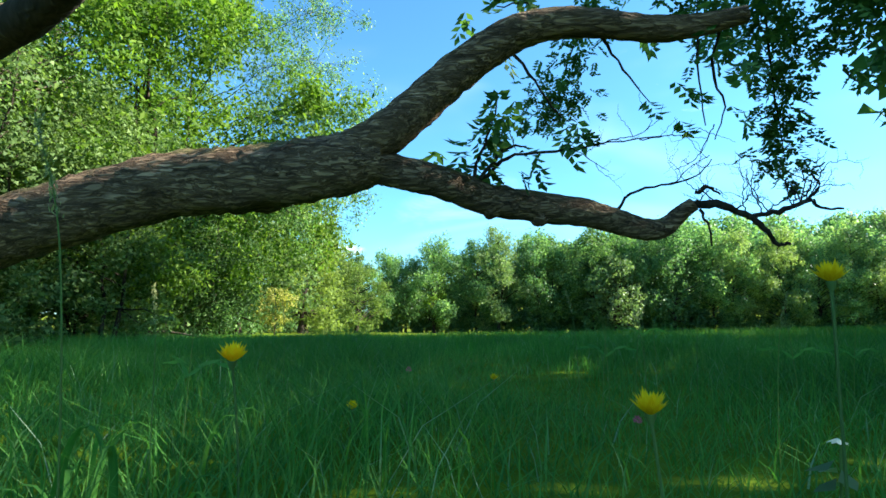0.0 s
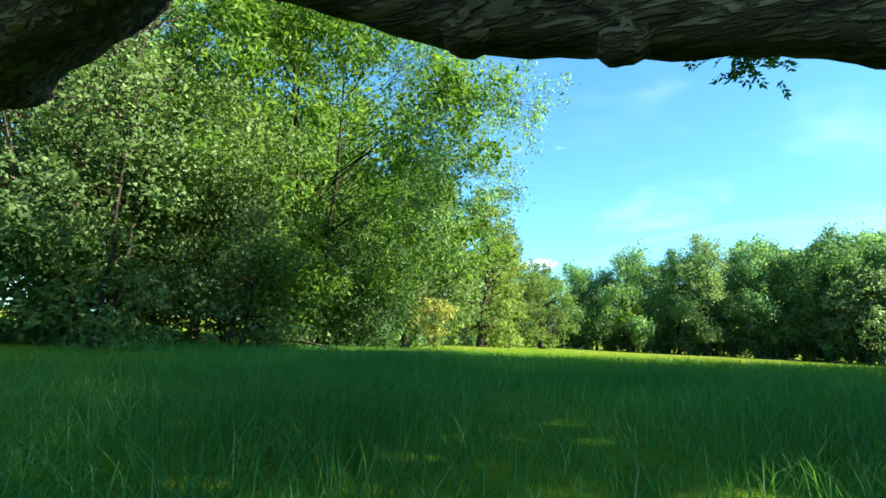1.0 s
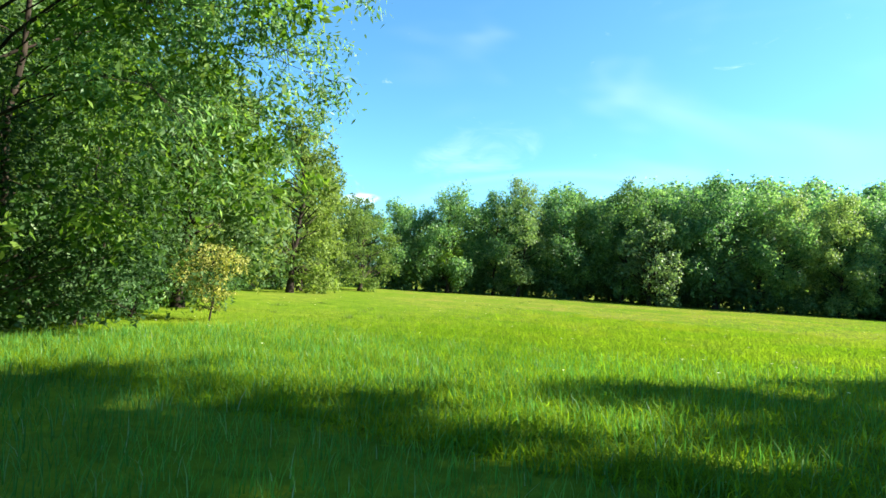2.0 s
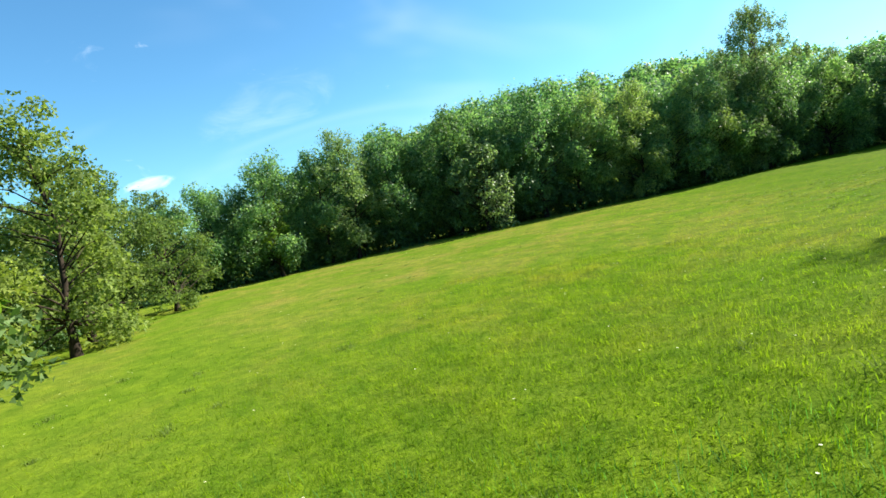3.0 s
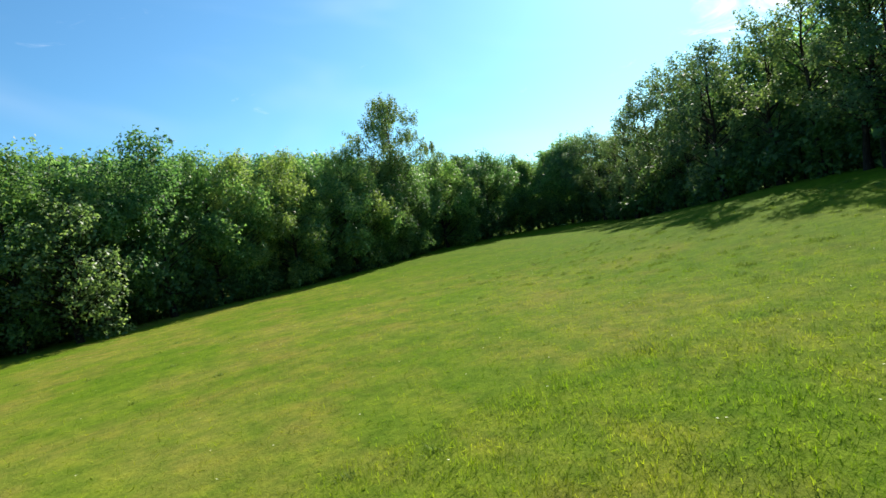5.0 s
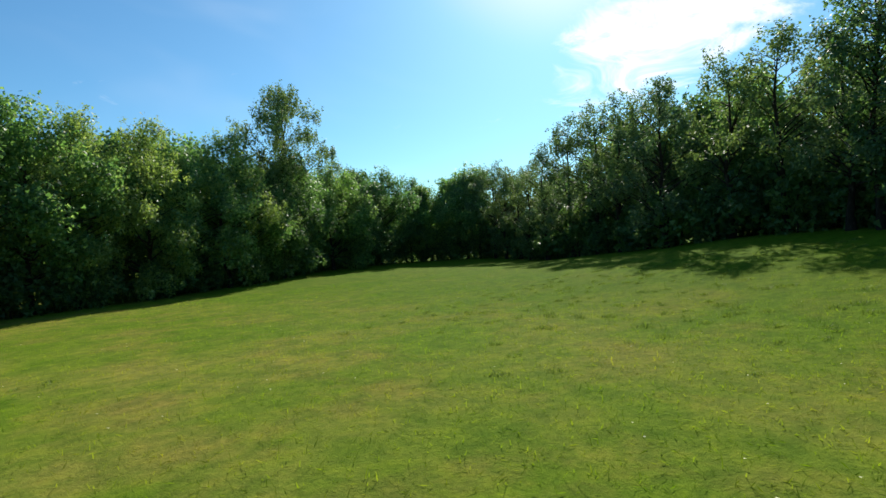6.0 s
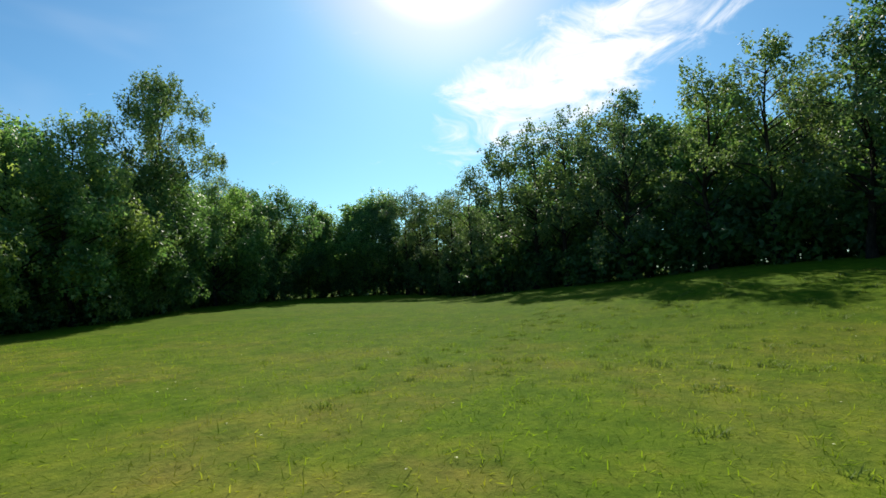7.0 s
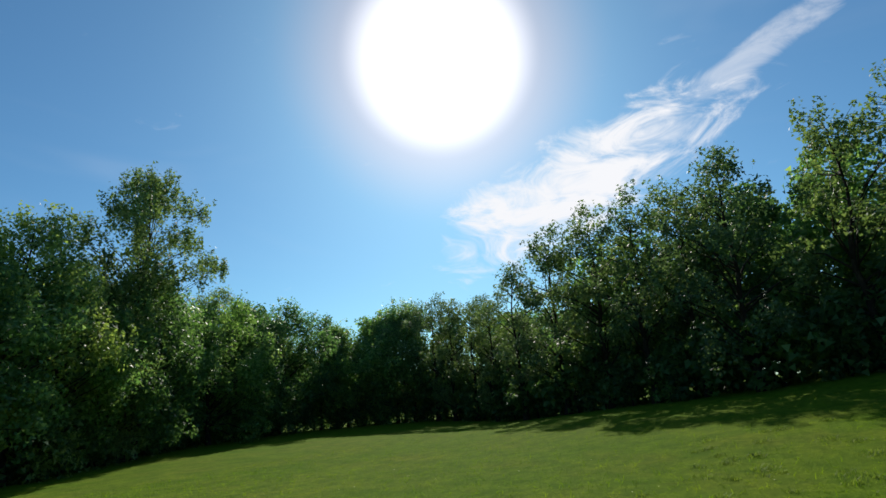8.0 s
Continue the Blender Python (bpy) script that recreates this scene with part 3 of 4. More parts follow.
TALL = tree_meshes(63, 18.0, 2.0, base=0.12, core=0.45, clumps=119, clump_r=0.75, per_m2=15, size=0.23, shell=0.5, tall=(1.2, 2.2), limb_step=2, leaf=LEAF_DARK, shape=0.5)
tree("poplar", TALL, (32.8, 22.2), "tall narrow dark poplar at the end of the wood")

# ---- trees beside and behind the start ----
SHADE = [tree_meshes(71 + k, 15.0, 3.7, base=(0.12, 0.12, 0.68, 0.68)[k], clumps=(98, 77, 56, 24)[k], clump_r=1.05, per_m2=(11, 9, 12, 12)[k], size=0.28, aspect=0.8, tri=True, leaf=LEAF_ASH, limb_step=9, shell=0.45, shape=0.4, trunk_r=0.25, core=0.72) for k in range(4)]
for k, (x, y, sc, which) in enumerate(((12.5, 0.7, 0.82, 2), (20.5, 6.0, 0.82, 1), (12.8, -1.9, 0.84, 0), (13.6, -9.9, 0.9, 1), (14.5, -14.0, 0.9, 0), (19.5, 0.8, 0.8, 1), (26.0, 9.0, 0.95, 0), (15.5, -4.8, 0.46, 1), (13.2, 3.4, 0.53, 1), (13.2, 0.3, 0.72, 3))):
    tree("ash_tree", SHADE[which], (x, y), "tall ash tree shading the edge of the meadow", "shade trees", 70.0 * k, sc)
tree("bushy_tree", ROUND, (12.8, -4.9), "low bushy tree casting shade over tall grass", scale=0.95, rz=40.0)
tree("bushy_tree", ROUND, (12.9, -7.3), "low bushy tree casting shade over tall grass", scale=0.66, rz=140.0)

# ---- wood on the left of the start ----
LOW = [tree_meshes(91 + k, 2.4, 1.3, base=0.02, clumps=28, clump_r=0.5, per_m2=24, size=0.13, leaf=(LEAF_DARK, LEAF_WOOD)[k], trunk_r=0.03, stems=2, limb_step=3, tri=True, aspect=0.7) for k in range(2)]
BRUSH = tree_meshes(97, 3.8, 2.1, base=0.02, clumps=42, clump_r=0.7, per_m2=60, size=0.08, leaf=LEAF_SHADED, trunk_r=0.04, stems=2, limb_step=4, tri=True, aspect=0.65)
BIG = tree_meshes(81, 10.2, 4.8, base=0.12, clumps=133, clump_r=1.0, per_m2=80, shell=0.6, twigs=1, size=0.135, leaf=LEAF_LIME, trunk_r=0.11, aspect=0.42, stems=2, shape=0.5, limb_step=11, split=True, core=0.72)
tree("leafy_tree", BIG, (-5.6, -4.0), "broad bright green tree with fingered leaves over dark undergrowth")
THIN = [tree_meshes(84 + k, 9.5, 2.3, base=0.22, clumps=70, clump_r=0.62, per_m2=(30, 30, 20)[k], size=0.095, leaf=(LEAF_WOOD, LEAF_DARK, LEAF_WOOD)[k], trunk_r=0.12, lean=((0, 0), (0.05, 0.03), (0.16, 0.1))[k], bark=BARK_PALE) for k in range(3)]
for k, (x, y, sc) in enumerate(((-6.0, -8.6, 1.0), (-8.5, -6.5, 1.1), (-9.5, -10.0, 1.0), (-5.0, -12.0, 0.9), (-11.0, -4.0, 1.15), (-12.5, -8.0, 1.1), (-8.0, -14.0, 1.0), (-4.7, -8.3, 0.95), (-4.9, -9.8, 1.0), (-3.9, -10.9, 0.9))):
    tree("thin_tree", THIN[2 if k > 6 else k % 3], (x, y), "slender tree with a pale trunk and thin foliage", "thicket trees", 95.0 * k, sc)


def airy_willow(at):
    """A slim stem inside the thicket, with long thin boughs of fine pale leaves that reach out over the meadow."""
    r = np.random.default_rng(87)
    z0 = float(ground_z(*at))
    ob = thing("willow", (*at, z0), "pale fine-leaved willow with long airy boughs", "tree")
    tb = Tubes()
    tb.add(bend((0, 0, -0.2), (0.5, -0.1, 7.2), r, 8, 0, 0.04), np.linspace(0.075, 0.02, 8), 8)
    part("trunk", tb.mesh("trunk", BARK), ob)
    for k in range(15):
        up = k / 14
        start = (0.1 + 0.35 * up, -0.05, 2.6 + 3.9 * up)
        end = (r.uniform(4.6, 6.6) * (1.0 - 0.15 * abs(up - 0.4)), r.uniform(-0.8, 1.6), 2.5 + 5.4 * up + r.uniform(-0.3, 0.4))
        line = bend(start, end, r, 12, 0.13, 0.05)
        tb = Tubes()
        tb.add(line, np.linspace(0.013, 0.003, 12), 5)
        rows = []
        for q in range(26):
            t = r.uniform(0.45, 1.0)
            c = np.array([np.interp(t * 11, range(12), line[:, a]) for a in range(3)])
            e = c + r.normal(0, 1, 3) * [0.34, 0.34, 0.26] + [0.12, 0, -0.10]
            tb.add(bend(c, e, r, 4, 0, 0.1), np.linspace(0.005, 0.002, 4), 3)
            rows.append((*e, r.uniform(0.16, 0.30), r.uniform(0.8, 1.2)))
        bough = part("bough", tb.mesh("bough", BARK), ob)
        v, f = clump_leaves(r, rows, 88, 0.085, 0.34, 0.5, 0.2)
        part("spray", np_mesh("spray", v, f, LEAF_WOOD), bough, "spray of narrow pale green leaves")
    return ob


airy_willow((-6.0, -2.7))
THICK = tree_meshes(86, 12.0, 3.6, base=0.05, clumps=63, clump_r=1.1, per_m2=13, size=0.22, aspect=0.6, tri=True, leaf=LEAF_DARK, shell=0.6, limb_step=4, tall=(0.8, 1.5))
for k, (x, y) in enumerate(((-11, -16), (-14.5, -7), (-15, -2.5), (-17, 3), (-10, -19), (-18, -11), (-6, -18))):
    tree("thicket_tree", THICK, (x, y), "dense dark tree deep in the thicket", "thicket trees", 50.0 * k, 0.9)
# Shrubs whose dark leaf colour carries the shade of the thicket's hollow.
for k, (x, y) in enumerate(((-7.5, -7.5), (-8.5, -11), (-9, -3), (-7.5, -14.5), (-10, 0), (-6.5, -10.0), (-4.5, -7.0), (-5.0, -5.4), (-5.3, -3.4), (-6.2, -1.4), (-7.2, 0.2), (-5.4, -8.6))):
    tree("shrub", BRUSH, (x, y), "shrub filling the thicket, its leaves coloured dark for the shade there", "thicket shrubs", 60.0 * k, 1.0, "shrub")
IVY = tree_meshes(98, 4.6, 1.7, base=0.04, clumps=49, clump_r=0.6, per_m2=110, size=0.062, leaf=LEAF_IVY, trunk_r=0.05, stems=2, limb_step=6, tri=True, aspect=0.75)
for x, y, sc in ((-2.7, -6.4, 1.0), (-3.0, -8.4, 1.1)):
    tree("tall_shrub", IVY, (x, y), "tall olive green shrub at the thicket's sunny edge", "sunny shrubs", 40.0 * y, sc, "shrub")
EDGE = tree_meshes(88, 8.5, 3.2, base=0.03, clumps=77, clump_r=0.95, per_m2=22, size=0.18, aspect=0.75, tri=True, shell=0.66, limb_step=3, leaf=LEAF_IVY, shape=0.5)
for k, (x, y, sc) in enumerate(((-12.0, 0.4, 0.9), (-14.6, 2.6, 1.25), (-9.6, 3.4, 0.85), (-17.0, 7.5, 1.0), (-23.0, 18.0, 1.05), (-28.0, 26.0, 1.0), (-30.0, 31.0, 1.05), (-31.5, 38.0, 1.1), (-34, 46, 1.25), (-15, 0, 1.2), (-21, 7, 1.2), (-27, 15, 1.2))):
    tree("hedge_tree", EDGE, (x, y), "green tree in the hedge beside the meadow", "hedge trees", 77.0 * k, sc)
HEDGE_END = tree_meshes(89, 6.5, 3.3, base=0.02, clumps=91, clump_r=0.7, per_m2=26, shell=0.6, size=0.17, leaf=LEAF_OLIVE, shape=0.45, tri=True, aspect=0.5, droop=0.4, limb_step=4)
tree("round_willow", HEDGE_END, (-21.3, 28.6), "rounded olive green willow at the hedge's end", category="tree")
LIGHT = tree_meshes(92, 7.4, 1.9, base=0.12, clumps=42, clump_r=0.62, per_m2=24, shell=0.6, size=0.17, leaf=LEAF_LIME, shape=0.6, tri=True, aspect=0.7, limb_step=3)
tree("light_tree", LIGHT, (-21.4, 44.6), "small yellow-green tree standing out from the darker wood")
TALL_HEDGE = tree_meshes(93, 10.2, 3.0, base=0.03, clumps=98, clump_r=0.8, per_m2=22, shell=0.6, size=0.17, leaf=LEAF_OLIVE, shape=0.5, tri=True, aspect=0.7, limb_step=4)
for k, (x, y, sc) in enumerate(((-20.2, 20.4, 1.0), (-17.2, 16.2, 1.02), (-24.2, 27.6, 0.95), (-14.5, 9.0, 0.9))):
    tree("hedge_tree", TALL_HEDGE, (x, y), "tall dense green tree in the hedge beside the meadow", "hedge trees", 77.0 * k, sc)
GOLD = tree_meshes(90, 2.3, 1.0, base=0.3, clumps=16, clump_r=0.38, per_m2=60, size=0.10, leaf=LEAF_GOLD, trunk_r=0.03, droop=0.8)
tree("golden_shrub", GOLD, (-5.9, 1.3), "shrub with hanging golden yellow sprays", category="shrub", scale=0.74)
for k, (x, y) in enumerate(along([(-2.2, -13), (-4.2, -8), (-4.6, -4), (-6.0, -1.0), (-9.5, 2.0), (-14.5, 8.5), (-20, 15), (-24, 22), (-26, 30)], 1.7)):
    tree("bramble_bush", LOW[k % 2], (x + rng.uniform(-0.4, 0.3), y + rng.uniform(-0.4, 0.4)), "tangled bramble bush at the foot of the hedge", "brambles", rng.uniform(0, 360), rng.uniform(0.6, 1.1), "bush")


# ---- wooded hill ----
def build_hill_wood():
    r = np.random.default_rng(5)
    n = 700
    x, y = r.uniform(-120, 260, n), r.uniform(105, 260, n)
    keep = (ground_z(x, y) > 3.0)
    x, y = x[keep], y[keep]
    rows = np.stack([x, y, ground_z(x, y) + 3.5, r.uniform(3.0, 5.0, len(x)), r.uniform(0.8, 1.1, len(x))], 1)
    v, f = clump_leaves(r, rows, 1.0, 0.95, 0.9, 0.0, 0.75, True)
    return tagged(new("hill_wood", np_mesh("hill_wood", v, f, LEAF_WOOD)), "dense green woodland covering a distant hill", "woodland", kind="stuff")


build_hill_wood()

# ---- leaning ash with its limb over the grass ----
ash = thing("leaning_ash", (0.2, -12.1, 0.0), "old leaning ash with a low forked limb over the grass", "tree")
ASH_O = np.array([0.2, -12.1, 0.0])


def smooth_line(pts, radii, per=5):
    """A Catmull-Rom line through points, with radii carried along."""
    p = np.asarray(pts, float)
    p = np.vstack([2 * p[0] - p[1], p, 2 * p[-1] - p[-2]])
    out, rad = [], []
    for i in range(1, len(p) - 2):
        for t in np.linspace(0, 1, per, endpoint=False):
            a, b, c, d = p[i - 1], p[i], p[i + 1], p[i + 2]
            out.append(0.5 * (2 * b + (c - a) * t + (2 * a - 5 * b + 4 * c - d) * t * t + (3 * b - a - 3 * c + d) * t ** 3))
            rad.append(radii[i - 1] * (1 - t) + radii[i] * t)
    out.append(p[-2])
    rad.append(radii[-1])
    return np.array(out), np.array(rad)


NEAR = np.array([6.80, -12.60, 0.33])


def farther(p):
    return NEAR + (np.asarray(p, float) - NEAR) * 1.022


def limb(name, pts, radii, mat, sides=18, per=6, rough=0.035, seed=1, label=""):
    tb = Tubes()
    line, rad = smooth_line([farther(p) for p in pts], np.asarray(radii) * 1.022, per)
    tb.add(line - ASH_O, rad, sides, rough, np.random.default_rng(seed))
    return part(name, tb.mesh(name, mat), ash, label)


ASH_TRUNK = limb("trunk", [(-0.3, -12.5, -0.2), (0.2, -12.1, 0.1), (1.2, -11.7, 0.35), (2.0, -11.4, 0.42), (2.92, -11.14, 0.65), (3.31, -10.89, 0.81), (3.72, -10.7, 0.95), (4.15, -10.54, 1.06), (4.51, -10.42, 1.08), (4.82, -10.34, 1.11), (5.11, -10.25, 1.15), (5.29, -10.18, 1.16)],
     [0.42, 0.34, 0.26, 0.21, 0.195, 0.192, 0.186, 0.182, 0.182, 0.175, 0.165, 0.11], BARK_ASH, 24, 8)
ASH_LOWER_LIMB = limb("lower_limb", [(5.11, -10.25, 1.13), (5.26, -10.18, 1.13), (5.4, -10.09, 1.1), (5.55, -9.95, 1.07), (5.71, -9.76, 1.01), (5.96, -9.57, 0.98), (6.2, -9.42, 0.955), (6.36, -9.29, 0.915), (6.51, -9.17, 0.88), (6.61, -9.11, 0.9), (6.7, -9.1, 0.98), (6.77, -9.09, 1.03)],
     [0.085, 0.090, 0.090, 0.090, 0.092, 0.09, 0.082, 0.074, 0.067, 0.057, 0.047, 0.042], BARK_ASH, 16, 6, seed=2)
ASH_UPPER_LIMB = limb("upper_limb", [(4.99, -10.31, 1.14), (5.16, -10.26, 1.22), (5.34, -10.18, 1.335), (5.47, -10.1, 1.485), (5.62, -10.04, 1.635), (5.79, -9.98, 1.775), (5.96, -9.93, 1.87), (6.14, -9.86, 1.915), (6.38, -9.77, 1.905), (6.59, -9.65, 1.89), (6.82, -9.54, 1.91), (7.07, -9.48, 1.95)],
     [0.09, 0.108, 0.114, 0.112, 0.108, 0.101, 0.094, 0.084, 0.075, 0.072, 0.062, 0.045], BARK_ASH, 16, 6, seed=3)
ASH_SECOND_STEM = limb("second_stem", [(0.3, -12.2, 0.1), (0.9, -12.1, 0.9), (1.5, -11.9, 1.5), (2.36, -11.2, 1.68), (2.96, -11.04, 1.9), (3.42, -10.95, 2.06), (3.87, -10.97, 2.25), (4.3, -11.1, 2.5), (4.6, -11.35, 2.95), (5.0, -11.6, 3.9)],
     [0.22, 0.19, 0.16, 0.135, 0.12, 0.11, 0.105, 0.10, 0.085, 0.06], BARK_DARK, 14, 5, seed=4)

# ---- grass ----
def blades(r, x, y, h, w, lean=0.45):
    """Bent grass blades of two joints each."""
    n = len(x)
    z = ground_z(x, y)
    az = r.uniform(0, 2 * np.pi, n)
    d = np.stack([np.cos(az), np.sin(az)], 1)
    s = np.stack([-np.sin(az), np.cos(az)], 1)
    out = lean * r.uniform(0.2, 1.7, n) * h
    rows = []
    for t, wf in ((0.0, 1.0), (0.55, 0.8)):
        cx, cy = x + d[:, 0] * out * t * t, y + d[:, 1] * out * t * t
        cz = z - 0.01 + h * (t - 0.12 * t * t)
        for sg in (-1, 1):
            rows.append(np.stack([cx + sg * s[:, 0] * w * wf * 0.5, cy + sg * s[:, 1] * w * wf * 0.5, cz], 1))
    rows.append(np.stack([x + d[:, 0] * out, y + d[:, 1] * out, z + h * 0.88], 1))
    v = np.stack(rows, 1).reshape(-1, 3)
    tri = np.array([[0, 1, 3], [0, 3, 2], [2, 3, 4]])
    f = (np.arange(n)[:, None, None] * 5 + tri[None]).reshape(-1, 3)
    return v, f


GRASS = leaf_material("grass_blade", [(0.0, (0.053, 0.166, 0.043)), (0.6, (0.090, 0.242, 0.057)), (0.95, (0.143, 0.302, 0.088)), (1.0, (0.253, 0.338, 0.281))], 0.45, 0.6, 0.5, 0.1)


def build_grass():
    r = np.random.default_rng(3)
    n = 68000
    x, y = r.uniform(1.5, 10.0, n), r.uniform(-12.9, -6.0, n)
    tall = 0.75 + 0.35 * np.sin(x * 2.1 + 1.0) * np.cos(y * 1.7)
    line = np.interp(y, [-12.9, -11.5, -10.3, -8.6, -6.0], [6.8, 6.8, 6.4, 5.2, 3.0])
    tall *= np.interp(np.abs(x - line), [0.15, 0.8], [0.42, 1.0])
    a = blades(r, x, y, r.uniform(0.10, 0.36, n) * tall, r.uniform(0.0022, 0.0055, n), 1.0)
    n = 46000
    x, y = r.uniform(-5, 10, n), -8 + 11 * r.beta(1.3, 1.9, n)
    b = blades(r, x, y, r.uniform(0.07, 0.20, n), r.uniform(0.004, 0.009, n))
    tagged(new("tall_grass", np_mesh("tall_grass", np.concatenate([a[0], b[0]]), np.concatenate([a[1], b[1] + len(a[0])]), GRASS)),
           "tall green meadow grass in the trees' shade", "grass", kind="stuff")
    n = 92000
    y = -4 + 60 * r.random(n) ** 1.7
    mid = np.interp(y, [-4, 5, 20, 35, 60], [2, 3, 8, 14, 20])
    x = mid + r.normal(0, 1, n) * np.interp(y, [-4, 10, 40, 60], [4.5, 6, 11, 14])
    ok = (x > -26) & (x < 45)
    x, y = x[ok], y[ok]
    k = len(x)
    lush = np.clip(0.55 + 0.5 * np.sin(x * 3.1 + 2.0 * np.sin(y * 1.3)) * np.cos(y * 2.7 + 1.5 * np.sin(x * 0.9)) + 0.25 * r.standard_normal(k), 0.15, 1.3)
    up = r.random(k) < 0.36
    v, f = blades(r, x[up], y[up], 0.05 + 0.12 * lush[up] * r.uniform(0.6, 1.2, up.sum()), r.uniform(0.006, 0.013, up.sum()), 1.5)
    x, y, m = x[~up], y[~up], int((~up).sum())
    x, y = np.concatenate([x, x + r.normal(0, 0.12, m)]), np.concatenate([y, y + r.normal(0, 0.12, m)])
    m *= 2
    c = np.stack([x, y, ground_z(x, y) + r.uniform(0.004, 0.035, m)], 1)
    ln = r.uniform(0.06, 0.15, m)
    flat = leaf_quads(c, r.normal(0, 0.45, (m, 3)) + [0, 0, 1.0], r.normal(0, 1, (m, 3)), ln, ln * r.uniform(0.06, 0.13, m))
    tri = np.concatenate([flat[1][:, [0, 1, 2]], flat[1][:, [0, 2, 3]]])
    v, f = np.concatenate([v, flat[0]]), np.concatenate([f, tri + len(v)])
    y = -4.2 + 23.2 * r.random(70000) ** 1.2
    x = np.interp(y, [-6.5, -3, 5, 19], [1.2, 1.4, 2.0, 3.0]) + r.normal(0, 1, len(y)) * np.interp(y, [-6.5, 19], [3.2, 4.0])
    clump = 0.5 + 0.5 * np.sin(x * 2.3 + 2.2 * np.sin(y * 1.1)) * np.cos(y * 1.9 + 1.3 * np.sin(x * 1.2))
    near = blades(r, x, y, (0.055 + 0.11 * clump) * r.uniform(0.6, 1.25, len(y)), r.uniform(0.005, 0.010, len(y)), 1.3)
    v, f = np.concatenate([v, near[0]]), np.concatenate([f, near[1] + len(v)])
    tagged(new("meadow_grass", np_mesh("meadow_grass", v, f, TURF)), "short sunlit green grass of the meadow", "grass", kind="stuff")


build_grass()


def burl(name, at, r, squash, seed):
    """A knobbly swelling on the bark."""
    bm = bmesh.new()
    bmesh.ops.create_icosphere(bm, subdivisions=3, radius=r)
    for v in bm.verts:
        n = noise.noise(v.co * (2.2 / r) + Vector((seed, 0, 0)))
        v.co *= 1 + 0.22 * n
        v.co.z *= squash
        v.co += Vector(farther(at)) - Vector(ASH_O)
    me = bpy.data.meshes.new(name)
    bm.to_mesh(me)
    bm.free()
    me.polygons.foreach_set("use_smooth", np.ones(len(me.polygons), bool))
    me.materials.append(BARK_ASH)
    return part(name, me, ASH_TRUNK if at[0] < 5.1 else ASH_LOWER_LIMB)


for k, (at, r, sq) in enumerate((((5.97, -9.58, 0.91), 0.056, 0.85), ((5.74, -9.75, 0.945), 0.062, 0.8), ((4.62, -10.33, 0.98), 0.10, 0.8), ((3.78, -10.72, 0.84), 0.085, 0.8),
                                 ((6.53, -9.16, 0.88), 0.06, 0.9), ((5.06, -10.23, 1.24), 0.10, 0.7))):
    burl("burl", at, r, sq, k * 3.1)


def nearer(p):
    return NEAR + (np.asarray(p, float) - NEAR) * 0.976


R_KINK = np.random.default_rng(5)


def twig_set(name, lines, mat, parent, label="", shift=True):
    """One part of twigs that spring from one another."""
    tb = Tubes()
    for pts, r0, r1 in lines:
        pts = [nearer(p) for p in pts] if shift else pts
        line, rad = smooth_line(pts, np.linspace(r0, r1, len(pts)), 4)
        line, rad = np.array(line, float), np.array(rad, float)
        line[1:-1] += R_KINK.normal(size=(len(line) - 2, 3)) * (0.002 + 0.3 * rad[1:-1, None])
        rad[1:] *= R_KINK.uniform(0.8, 1.2, len(rad) - 1)
        tb.add(line - ASH_O, rad, 5)
    return part(name, tb.mesh(name, mat), parent, label)


def forked(rng, start, way, length, radius, depth, lines, curl=0.5):
    """Bare twigs that fork and curl upwards."""
    pts = [np.asarray(start, float)]
    d = np.asarray(way, float) / np.linalg.norm(way)
    for k in range(4):
        d = d + rng.standard_normal(3) * 0.28 * curl + [0, 0, 0.10]
        d /= np.linalg.norm(d)
        pts.append(pts[-1] + d * length / 4)
    lines.append((pts, radius, radius * 0.45))
    if depth:
        for k in (1, 2, 3, 4):
            if rng.random() < 0.85:
                side = np.cross(d, rng.standard_normal(3))
                forked(rng, pts[k], d * 0.6 + side / (np.linalg.norm(side) + 1e-6), length * rng.uniform(0.4, 0.65), radius * 0.5, depth - 1, lines, curl)


# dead twigs on the broken end of the lower limb
r_twig = np.random.default_rng(21)
dead = [([(6.75, -8.92, 1.06), (6.94, -8.87, 1.05), (7.09, -8.76, 0.99), (7.18, -8.70, 0.90), (7.24, -8.65, 0.83), (7.30, -8.64, 0.825)], 0.028, 0.009),
        ([(7.07, -8.76, 0.99), (7.18, -8.75, 1.0), (7.30, -8.73, 1.04), (7.42, -8.72, 1.08)], 0.02, 0.012),
        ([(7.42, -8.72, 1.08), (7.46, -8.7, 1.03), (7.58, -8.68, 1.02)], 0.012, 0.006),
        ([(7.40, -8.72, 1.08), (7.46, -8.73, 1.17), (7.42, -8.72, 1.25), (7.50, -8.70, 1.31)], 0.010, 0.004),
        ([(6.80, -8.92, 1.03), (6.84, -8.90, 0.94), (6.86, -8.88, 0.80)], 0.010, 0.005),
        ([(6.32, -9.14, 1.00), (6.42, -9.11, 1.12), (6.60, -9.05, 1.17), (6.78, -8.98, 1.22), (6.88, -8.95, 1.33)], 0.010, 0.003),
        ([(6.78, -8.92, 1.14), (6.86, -8.90, 1.17), (6.92, -8.88, 1.12)], 0.016, 0.006)]
for line in dead:
    twig_set("dead_twig", [line], BARK_DARK, ASH_LOWER_LIMB, "bare dead twig on a broken limb end")
ALONG = np.array([(6.75, -8.92, 1.06), (6.94, -8.87, 1.05), (7.09, -8.76, 0.99), (7.30, -8.73, 1.04), (7.42, -8.72, 1.08)])
